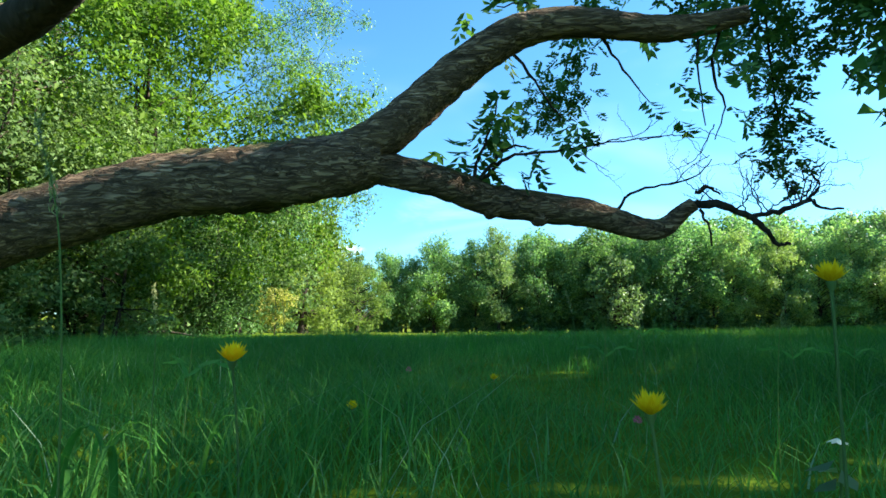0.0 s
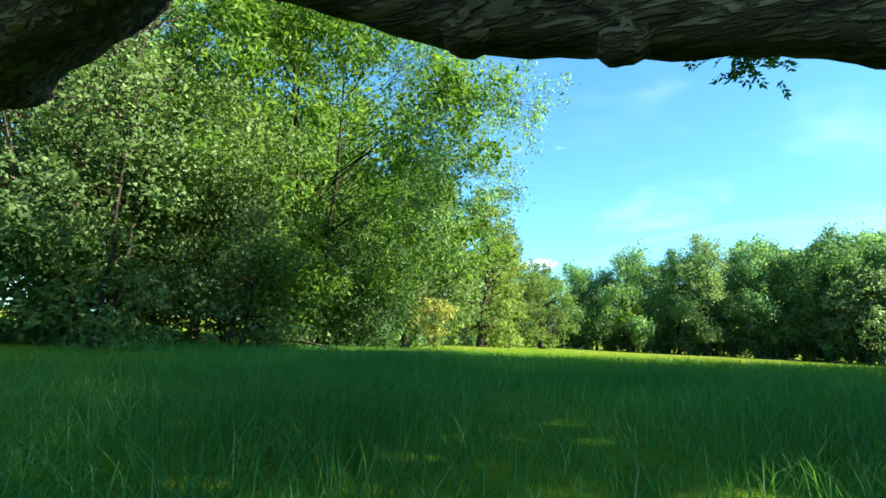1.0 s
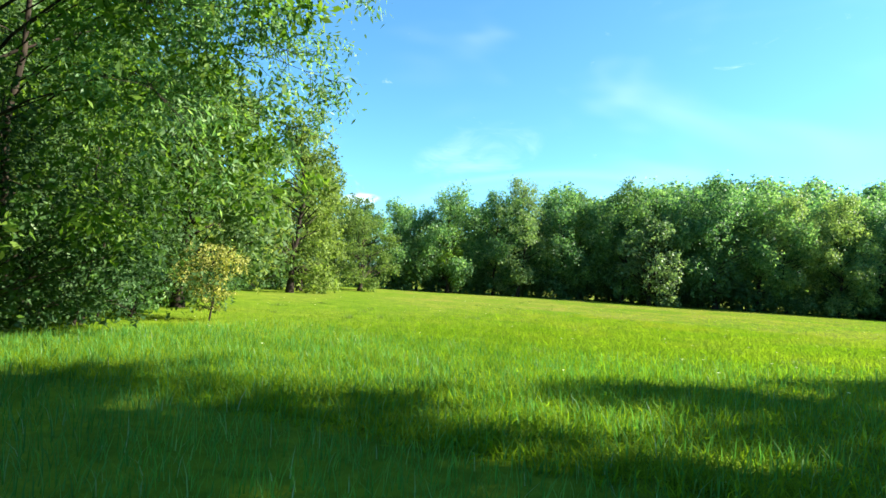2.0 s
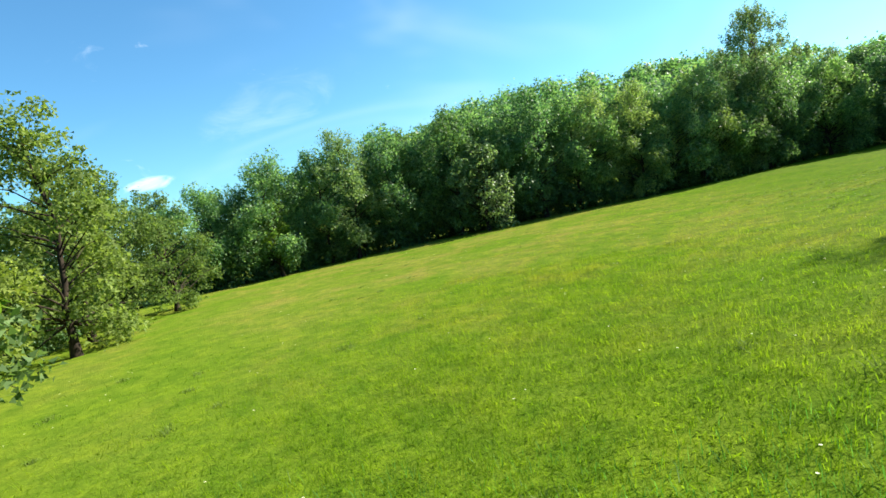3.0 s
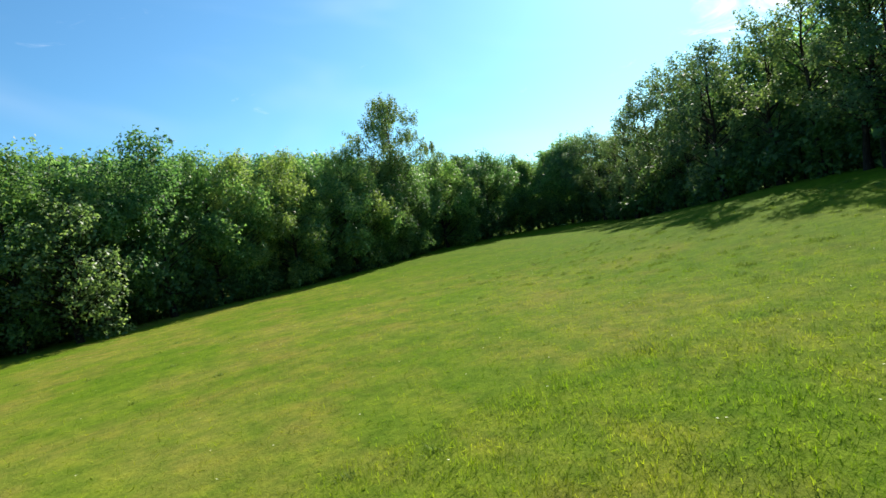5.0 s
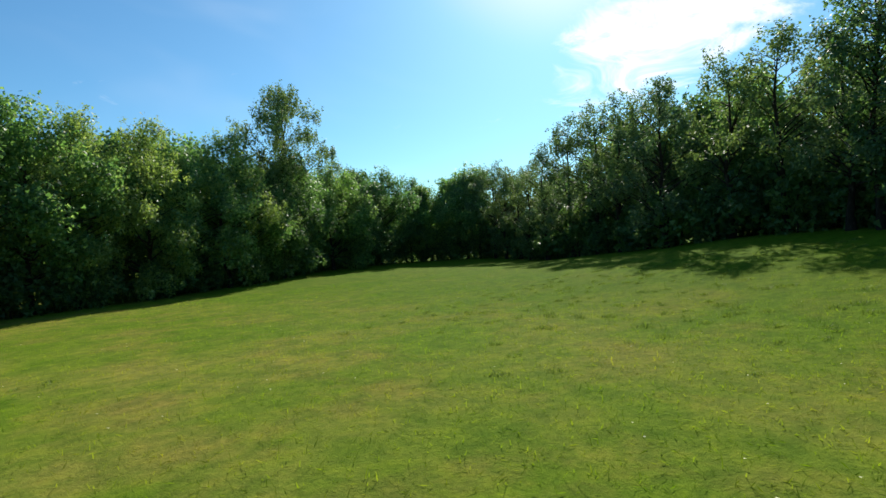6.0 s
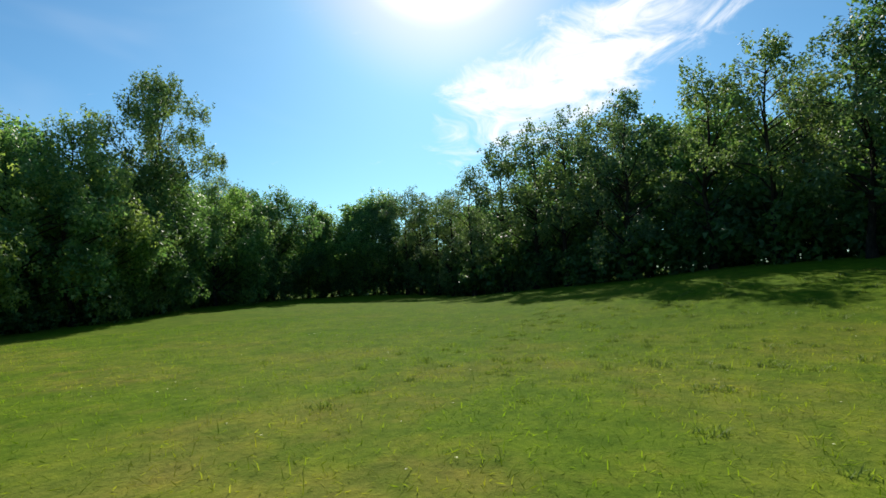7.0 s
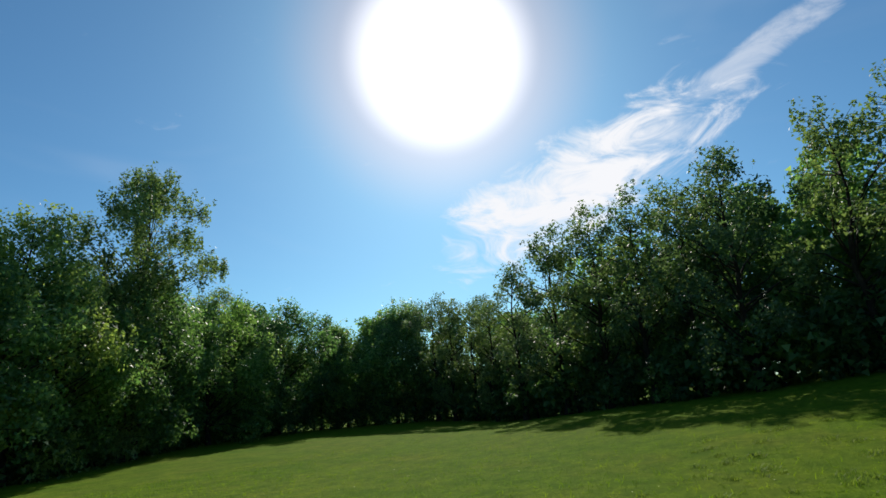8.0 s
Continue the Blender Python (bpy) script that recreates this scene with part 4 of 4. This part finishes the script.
for k in range(14):
    dead = []
    t = r_twig.random()
    p = np.array([np.interp(t * 4, range(5), ALONG[:, j]) for j in range(3)])
    forked(r_twig, p, (r_twig.uniform(-0.7, 0.9), r_twig.uniform(-0.3, 0.3), 0.7), r_twig.uniform(0.14, 0.33), 0.005, 2, dead, 1.1)
    for line in dead:
        twig_set("dead_twig", [line], BARK_DARK, ASH_LOWER_LIMB)
live = [([(5.62, -9.70, 1.10), (5.72, -9.68, 1.2), (5.85, -9.66, 1.28), (6.05, -9.53, 1.31), (6.34, -9.39, 1.37), (6.63, -9.27, 1.41)], 0.014, 0.003),
        ([(5.60, -9.70, 1.12), (5.66, -9.74, 1.25), (5.74, -9.76, 1.42), (5.78, -9.77, 1.58)], 0.012, 0.004),
        ([(5.66, -9.72, 1.14), (5.80, -9.70, 1.3), (5.92, -9.66, 1.32)], 0.014, 0.005),
        ([(5.9, -9.83, 1.80), (6.02, -9.7, 1.62), (6.10, -9.55, 1.50)], 0.010, 0.004),
        ([(6.34, -9.62, 1.92), (6.44, -9.45, 1.78), (6.56, -9.3, 1.62)], 0.010, 0.003),
        ([(6.1, -9.75, 2.0), (5.95, -9.72, 2.15), (5.75, -9.7, 2.2)], 0.010, 0.003),
        ([(6.95, -9.36, 2.0), (6.9, -9.2, 1.8), (6.96, -9.1, 1.6), (6.9, -9.05, 1.42)], 0.011, 0.003)]
for line in live:
    twig_set("twig", [line], BARK_DARK, ASH_UPPER_LIMB if line[0][0][2] > 1.5 else ASH_LOWER_LIMB)
for at, way, depth in (((6.3, -9.42, 1.36), (1, 0.2, 0.3), 1), ((6.9, -9.1, 1.5), (-0.2, 0.2, -0.8), 2), ((6.05, -9.53, 1.31), (1, 0.2, -0.1), 2), ((6.5, -9.32, 1.39), (1, 0.3, 0), 1), ((6.6, -9.05, 1.17), (1, 0.2, 0.3), 2)):
    more = []
    forked(r_twig, at, way, 0.35, 0.004, depth, more, 1.0)
    for line in more:
        twig_set("twig", [line], BARK_DARK, ASH_LOWER_LIMB)

# high boughs with hanging foliage
boughs = [([(5.0, -11.6, 3.9), (5.6, -10.6, 5.0), (6.4, -8.6, 5.6), (7.4, -6.6, 5.4), (8.4, -5.0, 5.0), (9.6, -4.2, 4.6)], 0.09, 0.02),
          ([(6.4, -8.6, 5.6), (6.0, -6.4, 5.9), (5.3, -4.2, 5.5), (4.6, -2.9, 4.8)], 0.05, 0.012),
          ([(7.4, -6.6, 5.4), (7.6, -5.2, 4.7), (7.75, -4.5, 3.6), (7.85, -4.3, 2.5)], 0.03, 0.006),
          ([(8.4, -5.0, 5.0), (9.3, -4.9, 4.2), (9.9, -4.9, 3.2), (10.0, -4.8, 2.2)], 0.03, 0.006),
          ([(7.0, -7.4, 5.5), (6.9, -6.4, 4.3), (6.85, -6.2, 3.2), (6.9, -6.1, 2.5)], 0.02, 0.006)]
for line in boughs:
    twig_set("bough", [line], BARK_DARK, ASH_SECOND_STEM, shift=False)


def ash_leaves(name, spots, seed, size=0.2, leaflet=0.07, label="", parent=None):
    """Feathered leaves of nine leaflets: rows of a spot, how far leaves spread about it, and how many there are."""
    r = np.random.default_rng(seed)
    cs, ns, al, ln = [], [], [], []
    for spot, spread, count in spots:
        for k in range(count):
            o = np.asarray(spot) + r.standard_normal(3) * spread
            d = r.standard_normal(3) * [1, 1, 0.5] + [0, 0, -0.45]
            d /= np.linalg.norm(d)
            side = np.cross(d, [0, 0, 1.0]) + r.standard_normal(3) * 0.2
            side /= np.linalg.norm(side)
            up = np.cross(side, d)
            span = size * r.uniform(0.7, 1.2)
            for j in range(4):
                at = o + d * span * (0.25 + 0.2 * j) - np.array([0, 0, 0.25]) * span * (j / 4) ** 2
                for sg in (-1, 1):
                    w = side * sg * 0.85 + d * 0.5 - np.array([0, 0, 0.15])
                    w /= np.linalg.norm(w)
                    cs.append(at + w * leaflet * 0.5)
                    ns.append(up + r.standard_normal(3) * 0.25)
                    al.append(w)
                    ln.append(leaflet * r.uniform(0.8, 1.15))
            cs.append(o + d * span * 1.05 - np.array([0, 0, 0.25]) * span)
            ns.append(up)
            al.append(d)
            ln.append(leaflet)
    ln = np.array(ln)
    v, f = leaf_quads(np.array(cs) - ASH_O, np.array(ns), np.array(al), ln, ln * 0.5)
    return part(name, np_mesh(name, v, f, LEAF_ASH), parent or ash, label)


near_spots = [((5.78, -9.76, 1.56), 0.05, 5), ((5.70, -9.78, 1.43), 0.05, 6), ((5.59, -9.78, 1.27), 0.07, 7), ((5.66, -9.74, 1.18), 0.05, 3), ((5.90, -9.64, 1.31), 0.05, 5), ((5.82, -9.66, 1.47), 0.05, 5),
              ((6.12, -9.48, 1.52), 0.07, 8), ((5.72, -9.70, 2.12), 0.10, 8), ((5.92, -9.75, 2.2), 0.10, 6), ((6.6, -9.3, 1.66), 0.06, 4), ((6.95, -9.2, 1.85), 0.10, 8), ((6.7, -9.3, 2.2), 0.15, 8)]
for k, (p, sp, n) in enumerate(near_spots):
    ash_leaves("foliage", [(nearer(p), sp, n)], 31 + k, 0.17, 0.078, "spray of dark green feathered ash leaves", ASH_UPPER_LIMB if p[2] > 1.6 else ASH_LOWER_LIMB)
hang = []
for bough, (n0, n1, spread, count) in zip(boughs, ((0.45, 1.0, 0.28, 14), (0.55, 1.0, 0.24, 14), (0.1, 1.0, 0.17, 16), (0.1, 1.0, 0.2, 16), (0.1, 0.5, 0.2, 9))):
    line, _ = smooth_line(bough[0], np.ones(len(bough[0])), 6)
    for p in line[int(n0 * len(line)):int(n1 * len(line)):1]:
        hang.append((p + [0, 0, -0.15], spread, count))
r_h = np.random.default_rng(8)
for at in ((4.55, -2.9, 4.75), (4.7, -2.75, 4.6), (4.4, -3.0, 4.5), (4.3, -3.1, 4.85), (4.8, -2.7, 4.9), (4.5, -2.9, 4.35), (4.95, -2.6, 4.7)):
    hang.append((np.array(at) - [0.15, 0.13, 0.3], 0.17, 17))
for k in range(60):
    hang.append(((r_h.uniform(6.4, 10.6), r_h.uniform(-6.5, -3.2), r_h.uniform(3.7, 5.8)), 0.26, 12))
ash_leaves("crown", hang, 62, 0.24, 0.11)

# ---- flowers and tall blades in the grass ----
PETAL = leaf_material("petal_yellow", [(0.0, (0.85, 0.55, 0.01)), (1.0, (0.95, 0.70, 0.03))], 0.4)
WHITE = leaf_material("petal_white", [(0.0, (0.70, 0.72, 0.66)), (1.0, (0.85, 0.85, 0.80))], 0.3)
STEM = leaf_material("stem_green", [(0.0, (0.10, 0.17, 0.05)), (1.0, (0.17, 0.25, 0.08))], 0.25)
SEED = leaf_material("seed_head", [(0.0, (0.22, 0.24, 0.12)), (1.0, (0.40, 0.38, 0.22))], 0.3)


def flower_meshes(height, head, lean, seed):
    r = np.random.default_rng(seed)
    tb = Tubes()
    top = np.array([lean[0], lean[1], height])
    line, rad = smooth_line([(0, 0, -0.02), top * [0.2, 0.2, 0.4], top * [0.6, 0.6, 0.75], top], [0.0024, 0.0022, 0.002, 0.0024], 4)
    tb.add(line, rad, 5)
    tb.add([top - [0, 0, head * 0.3], top - [0, 0, head * 0.08], top + [0, 0, head * 0.06]], [0.003, head * 0.17, head * 0.2], 8)
    stem = tb.mesh("stem", STEM)
    cs, ns, al, ln = [], [], [], []
    for ring, (n, tilt, size) in enumerate(((24, 0.75, 0.78), (22, 1.02, 0.86), (16, 1.3, 0.88))):
        for k in range(n):
            a = 2 * np.pi * (k + r.uniform(-0.2, 0.2)) / n
            w = np.array([np.cos(a) * np.cos(tilt), np.sin(a) * np.cos(tilt), np.sin(tilt)])
            ll = head * size * r.uniform(0.85, 1.15)
            cs.append(top + w * ll * 0.5)
            al.append(w)
            ns.append([-np.cos(a) * np.sin(tilt), -np.sin(a) * np.sin(tilt), np.cos(tilt)])
            ln.append(ll)
    ln = np.array(ln)
    v, f = leaf_quads(np.array(cs), np.array(ns, float), np.array(al), ln, ln * 0.3)
    return stem, np_mesh("petals", v, f, PETAL)


def yellow_flower(x, y, height, head, lean, seed, label):
    ob = thing("yellow_flower", (x, y, float(ground_z(x, y))), label, "flower", "yellow meadow flowers")
    stem, petals = flower_meshes(height, head, lean, seed)
    part("stem", stem, ob)
    part("petals", petals, ob, "ragged yellow petals")
    return ob


yellow_flower(6.12, -11.91, 0.295, 0.040, (-0.015, -0.02), 1, "yellow hawkbit on a thin stem in the grass")
yellow_flower(6.75, -11.83, 0.240, 0.040, (-0.02, 0.02), 2, "wide open yellow hawkbit above dark grass")
yellow_flower(5.90, -11.30, 0.130, 0.030, (0.01, 0.0), 3, "small half-open yellow flower low in the grass")
yellow_flower(6.95, -11.745, 0.415, 0.034, (0.0, 0.0), 4, "tall closed yellow hawkbit above the grass")
yellow_flower(5.9, -10.15, 0.12, 0.035, (0.0, 0.01), 5, "low yellow flower beside grass blades")


def grass_stalk(x, y, height, out, seed, head=True):
    """A flowering grass stalk, with a seed head or bent over."""
    r = np.random.default_rng(seed)
    ob = thing("grass_stalk", (x, y, float(ground_z(x, y))), "tall pale green flowering grass stalk", "grass stalk", "tall stalks")
    tb = Tubes()
    pts = np.array([(0, 0, -0.02), (out[0] * 0.1, out[1] * 0.1, height * 0.4), (out[0] * 0.45, out[1] * 0.45, height * 0.8), (out[0], out[1], height)])
    line, rad = smooth_line(pts, [0.0013, 0.0011, 0.0008, 0.0004], 6)
    tb.add(line, rad, 4)
    part("stem", tb.mesh("stem", STEM), ob)
    cs, ns, al, ln = [], [], [], []
    if head:
        for k in range(110):
            t = r.uniform(0.72, 1.0)
            p = np.array([np.interp(t * (len(line) - 1), range(len(line)), line[:, a]) for a in range(3)])
            w = r.standard_normal(3) * 0.4 + [0, 0, 1.0]
            cs.append(p + r.standard_normal(3) * 0.002)
            ns.append(r.standard_normal(3))
            al.append(w)
            ln.append(r.uniform(0.004, 0.008))
        ln = np.array(ln)
        v, f = leaf_quads(np.array(cs), np.array(ns), np.array(al), ln, ln * 0.3)
        part("seed_head", np_mesh("seed_head", v, f, SEED), ob)
    else:
        for sg in (-1, 1):
            p = line[int(len(line) * 0.45)]
            for q in range(3):
                cs.append(p + np.array([sg * 0.03 * (q + 0.5), 0.01 * q, 0.03 * (q + 0.5) - 0.012 * q * q]))
                al.append([sg * 1.0, 0.2, 0.8 - 0.5 * q])
                ns.append([0.2, -1.0, 0.3])
                ln.append(0.06)
        ln = np.array(ln)
        v, f = leaf_quads(np.array(cs), np.array(ns, float), np.array(al, float), ln, ln * 0.14)
        part("leaf_blade", np_mesh("leaf_blade", v, f, GRASS), ob)
    return ob


STALKS = [(6.36, -12.33, 0.52, (-0.04, -0.03)), (6.02, -12.0, 0.42, (-0.05, 0.02)), (5.85, -11.8, 0.46, (0.06, -0.03)), (6.62, -10.20, 0.58, (-0.05, 0.02)), (6.76, -10.05, 0.56, (0.04, 0.02)), (6.55, -9.93, 0.60, (-0.03, 0.03)), (6.92, -9.9, 0.55, (0.05, 0.0)),
          (6.95, -11.0, 0.45, (0.04, 0.0)), (7.05, -10.6, 0.5, (-0.05, 0.02)), (7.2, -11.3, 0.38, (0.05, 0.03)), (5.4, -11.0, 0.45, (-0.05, 0.03)), (7.3, -10.0, 0.48, (0.06, 0.0)),
          (6.43, -10.78, 0.49, (-0.05, 0.02)), (6.50, -10.80, 0.46, (0.04, 0.02)), (6.51, -10.70, 0.49, (-0.05, 0.02)), (6.60, -10.83, 0.45, (0.04, 0.02)), (6.62, -10.61, 0.44, (-0.05, 0.02))]
for k, (x, y, hgt, out) in enumerate(STALKS):
    grass_stalk(x, y, hgt, out, 60 + k, k % 3 != 2)


def arching_grass(x, y, height, out, seed):
    """Broad folded grass blades that rise and droop over."""
    r = np.random.default_rng(seed)
    ob = thing("arching_grass", (x, y, float(ground_z(x, y))), "arching broad grass blades drooping at their tips", "grass", "arching blades")
    for k in range(3):
        a = np.arctan2(out[1], out[0]) + r.uniform(-0.9, 0.9)
        h, reach = height * r.uniform(0.75, 1.1), np.hypot(*out) * r.uniform(0.7, 1.2)
        t = np.linspace(0, 1, 9)[:, None]
        d, sd = np.array([np.cos(a), np.sin(a), 0]), np.array([-np.sin(a), np.cos(a), 0])
        mid = d * reach * t ** 1.8 + np.array([0, 0, 1.0]) * h * (1.9 * t - 1.25 * t ** 2.6) + d * 0.012 * k
        w = 0.0038 * (1 - t ** 3) + 0.0004
        v = np.stack([mid - sd * w, mid - [0, 0, 0.0015], mid + sd * w], 1).reshape(-1, 3)
        q = np.arange(8)[:, None] * 3
        f = np.concatenate([np.concatenate([q + c, q + c + 1, q + c + 4, q + c + 3], 1) for c in (0, 1)])
        part("blade", np_mesh("blade", v, f, GRASS), ob)
    return ob


for k, (x, y, hgt, out) in enumerate(((5.86, -12.05, 0.24, (0.12, 0.04)), (5.95, -12.0, 0.20, (0.10, -0.05)), (5.80, -11.95, 0.28, (0.14, 0.05)), (6.02, -12.12, 0.18, (-0.10, 0.04)), (5.90, -11.80, 0.22, (0.12, 0.06)),
                                      (6.10, -12.02, 0.16, (0.11, 0.03)), (7.25, -11.60, 0.20, (-0.12, 0.03)), (7.32, -11.75, 0.18, (-0.10, -0.02)), (5.7, -11.5, 0.24, (0.12, 0.0)))):
    arching_grass(x, y, hgt, out, 90 + k)


def white_nettle(x, y):
    """White flowers over a whorl of toothed leaves."""
    ob = thing("white_flower", (x, y, float(ground_z(x, y))), "small white flower over pale leaves in the grass", "flower")
    tb = Tubes()
    tb.add([(0, 0, -0.01), (0, 0, 0.1), (0.005, 0, 0.19)], [0.003, 0.0025, 0.002], 5)
    part("stem", tb.mesh("stem", STEM), ob)
    r = np.random.default_rng(77)
    n = 14
    a = r.uniform(0, 6.28, n)
    z = r.uniform(0.03, 0.15, n)
    c = np.stack([np.cos(a) * 0.03, np.sin(a) * 0.03, z], 1)
    v, f = leaf_quads(c, np.stack([np.cos(a) * 0.3, np.sin(a) * 0.3, np.ones(n)], 1), np.stack([np.cos(a), np.sin(a), 0 * a], 1), np.full(n, 0.05), np.full(n, 0.028))
    part("leaves", np_mesh("leaves", v, f, LEAF_PALE), ob)
    n = 8
    a = np.arange(n) * 0.8
    c = np.stack([np.cos(a) * 0.008, np.sin(a) * 0.008, 0.185 + 0 * a], 1)
    v, f = leaf_quads(c, np.stack([np.cos(a) * 0.4, np.sin(a) * 0.4, np.ones(n)], 1), np.stack([np.cos(a), np.sin(a), 0.3 + 0 * a], 1), np.full(n, 0.018), np.full(n, 0.010))
    part("petals", np_mesh("petals", v, f, WHITE), ob, "white petals")


white_nettle(6.98, -11.53)


def build_daisies():
    """Scattered white daisy heads over the meadow."""
    r = np.random.default_rng(9)
    n = 420
    x, y = r.uniform(-14, 26, n), r.uniform(-2, 48, n)
    z = ground_z(x, y) + r.uniform(0.10, 0.17, n)
    a = np.arange(6) * np.pi / 3
    cs = (np.stack([x, y, z], 1)[:, None] + np.stack([np.cos(a), np.sin(a), 0 * a], 1)[None] * 0.009).reshape(-1, 3)
    al = np.tile(np.stack([np.cos(a), np.sin(a), 0 * a], 1), (n, 1))
    nn = np.tile([0.2, 0.1, 1.0], (len(cs), 1))
    v, f = leaf_quads(cs, nn, al, np.full(len(cs), 0.02), np.full(len(cs), 0.013))
    tagged(new("daisies", np_mesh("daisies", v, f, WHITE)), "white daisies scattered over the meadow", "flowers", kind="stuff")


build_daisies()


TUFT = leaf_material("tuft_blade", [(0.0, (0.098, 0.150, 0.030)), (1.0, (0.208, 0.273, 0.066))], 0.4)


def build_tussocks():
    """Darker, coarser tufts standing in the short grass."""
    r = np.random.default_rng(12)
    xs, ys, hs = [], [], []
    for k in range(280):
        if k < 200:
            cx, cy = r.uniform(13, 30), r.uniform(19, 37)
        else:
            cx, cy = r.uniform(-10, 18), r.uniform(0, 40)
        rad = r.uniform(0.07, 0.19)
        m = int(30 + 240 * rad)
        dx, dy = r.normal(0, rad, m), r.normal(0, rad, m)
        xs.append(cx + dx)
        ys.append(cy + dy)
        hs.append((0.045 + 0.6 * rad * np.exp(-(dx ** 2 + dy ** 2) / (1.6 * rad * rad))) * r.uniform(0.6, 1.25, m))
    x, y, hgt = np.concatenate(xs), np.concatenate(ys), np.concatenate(hs)
    v, f = blades(r, x, y, hgt, r.uniform(0.010, 0.020, len(x)), 0.9)
    tagged(new("tussocks", np_mesh("tussocks", v, f, TUFT)), "dark tufts of coarse grass in the meadow", "grass", kind="stuff")


build_tussocks()


def fallen_branch():
    """A bleached branch lying at the thicket's foot."""
    ob = thing("fallen_branch", (-3.4, -4.9, float(ground_z(-3.4, -4.9))), "bleached fallen branch lying at the foot of the thicket", "branch")
    tb = Tubes()
    line, rad = smooth_line([(-0.9, -0.3, 0.03), (-0.3, -0.1, 0.16), (0.3, 0.05, 0.20), (0.9, 0.3, 0.12), (1.3, 0.5, 0.02)], [0.03, 0.028, 0.024, 0.018, 0.01], 5)
    tb.add(line, rad, 7)
    part("branch", tb.mesh("branch", BARK_PALE), ob)
    tb = Tubes()
    tb.add([(0.3, 0.05, 0.2), (0.45, -0.1, 0.42), (0.5, -0.2, 0.6)], [0.012, 0.008, 0.004], 5)
    part("twig", tb.mesh("twig", BARK_PALE), ob)


fallen_branch()


def clover(x, y, height):
    """A pink clover head on its stem."""
    ob = thing("clover_flower", (x, y, float(ground_z(x, y))), "pink clover head low in the shaded grass", "flower")
    tb = Tubes()
    tb.add([(0, 0, -0.01), (0.004, 0, height * 0.5), (0, 0, height)], [0.0016, 0.0014, 0.0014], 5)
    part("stem", tb.mesh("stem", STEM), ob)
    r = np.random.default_rng(5)
    d = r.standard_normal((70, 3)) + [0, 0, 0.3]
    d /= np.linalg.norm(d, axis=1, keepdims=True)
    v, f = leaf_quads(np.array([0, 0, height + 0.008]) + d * 0.009, np.cross(d, r.standard_normal((70, 3))), d, np.full(70, 0.010), np.full(70, 0.004))
    part("head", np_mesh("head", v, f, PINK), ob, "pink flower head")


PINK = leaf_material("petal_pink", [(0.0, (0.42, 0.10, 0.22)), (1.0, (0.62, 0.22, 0.36))], 0.3)
clover(6.62, -10.95, 0.10)
clover(5.7, -10.6, 0.18)
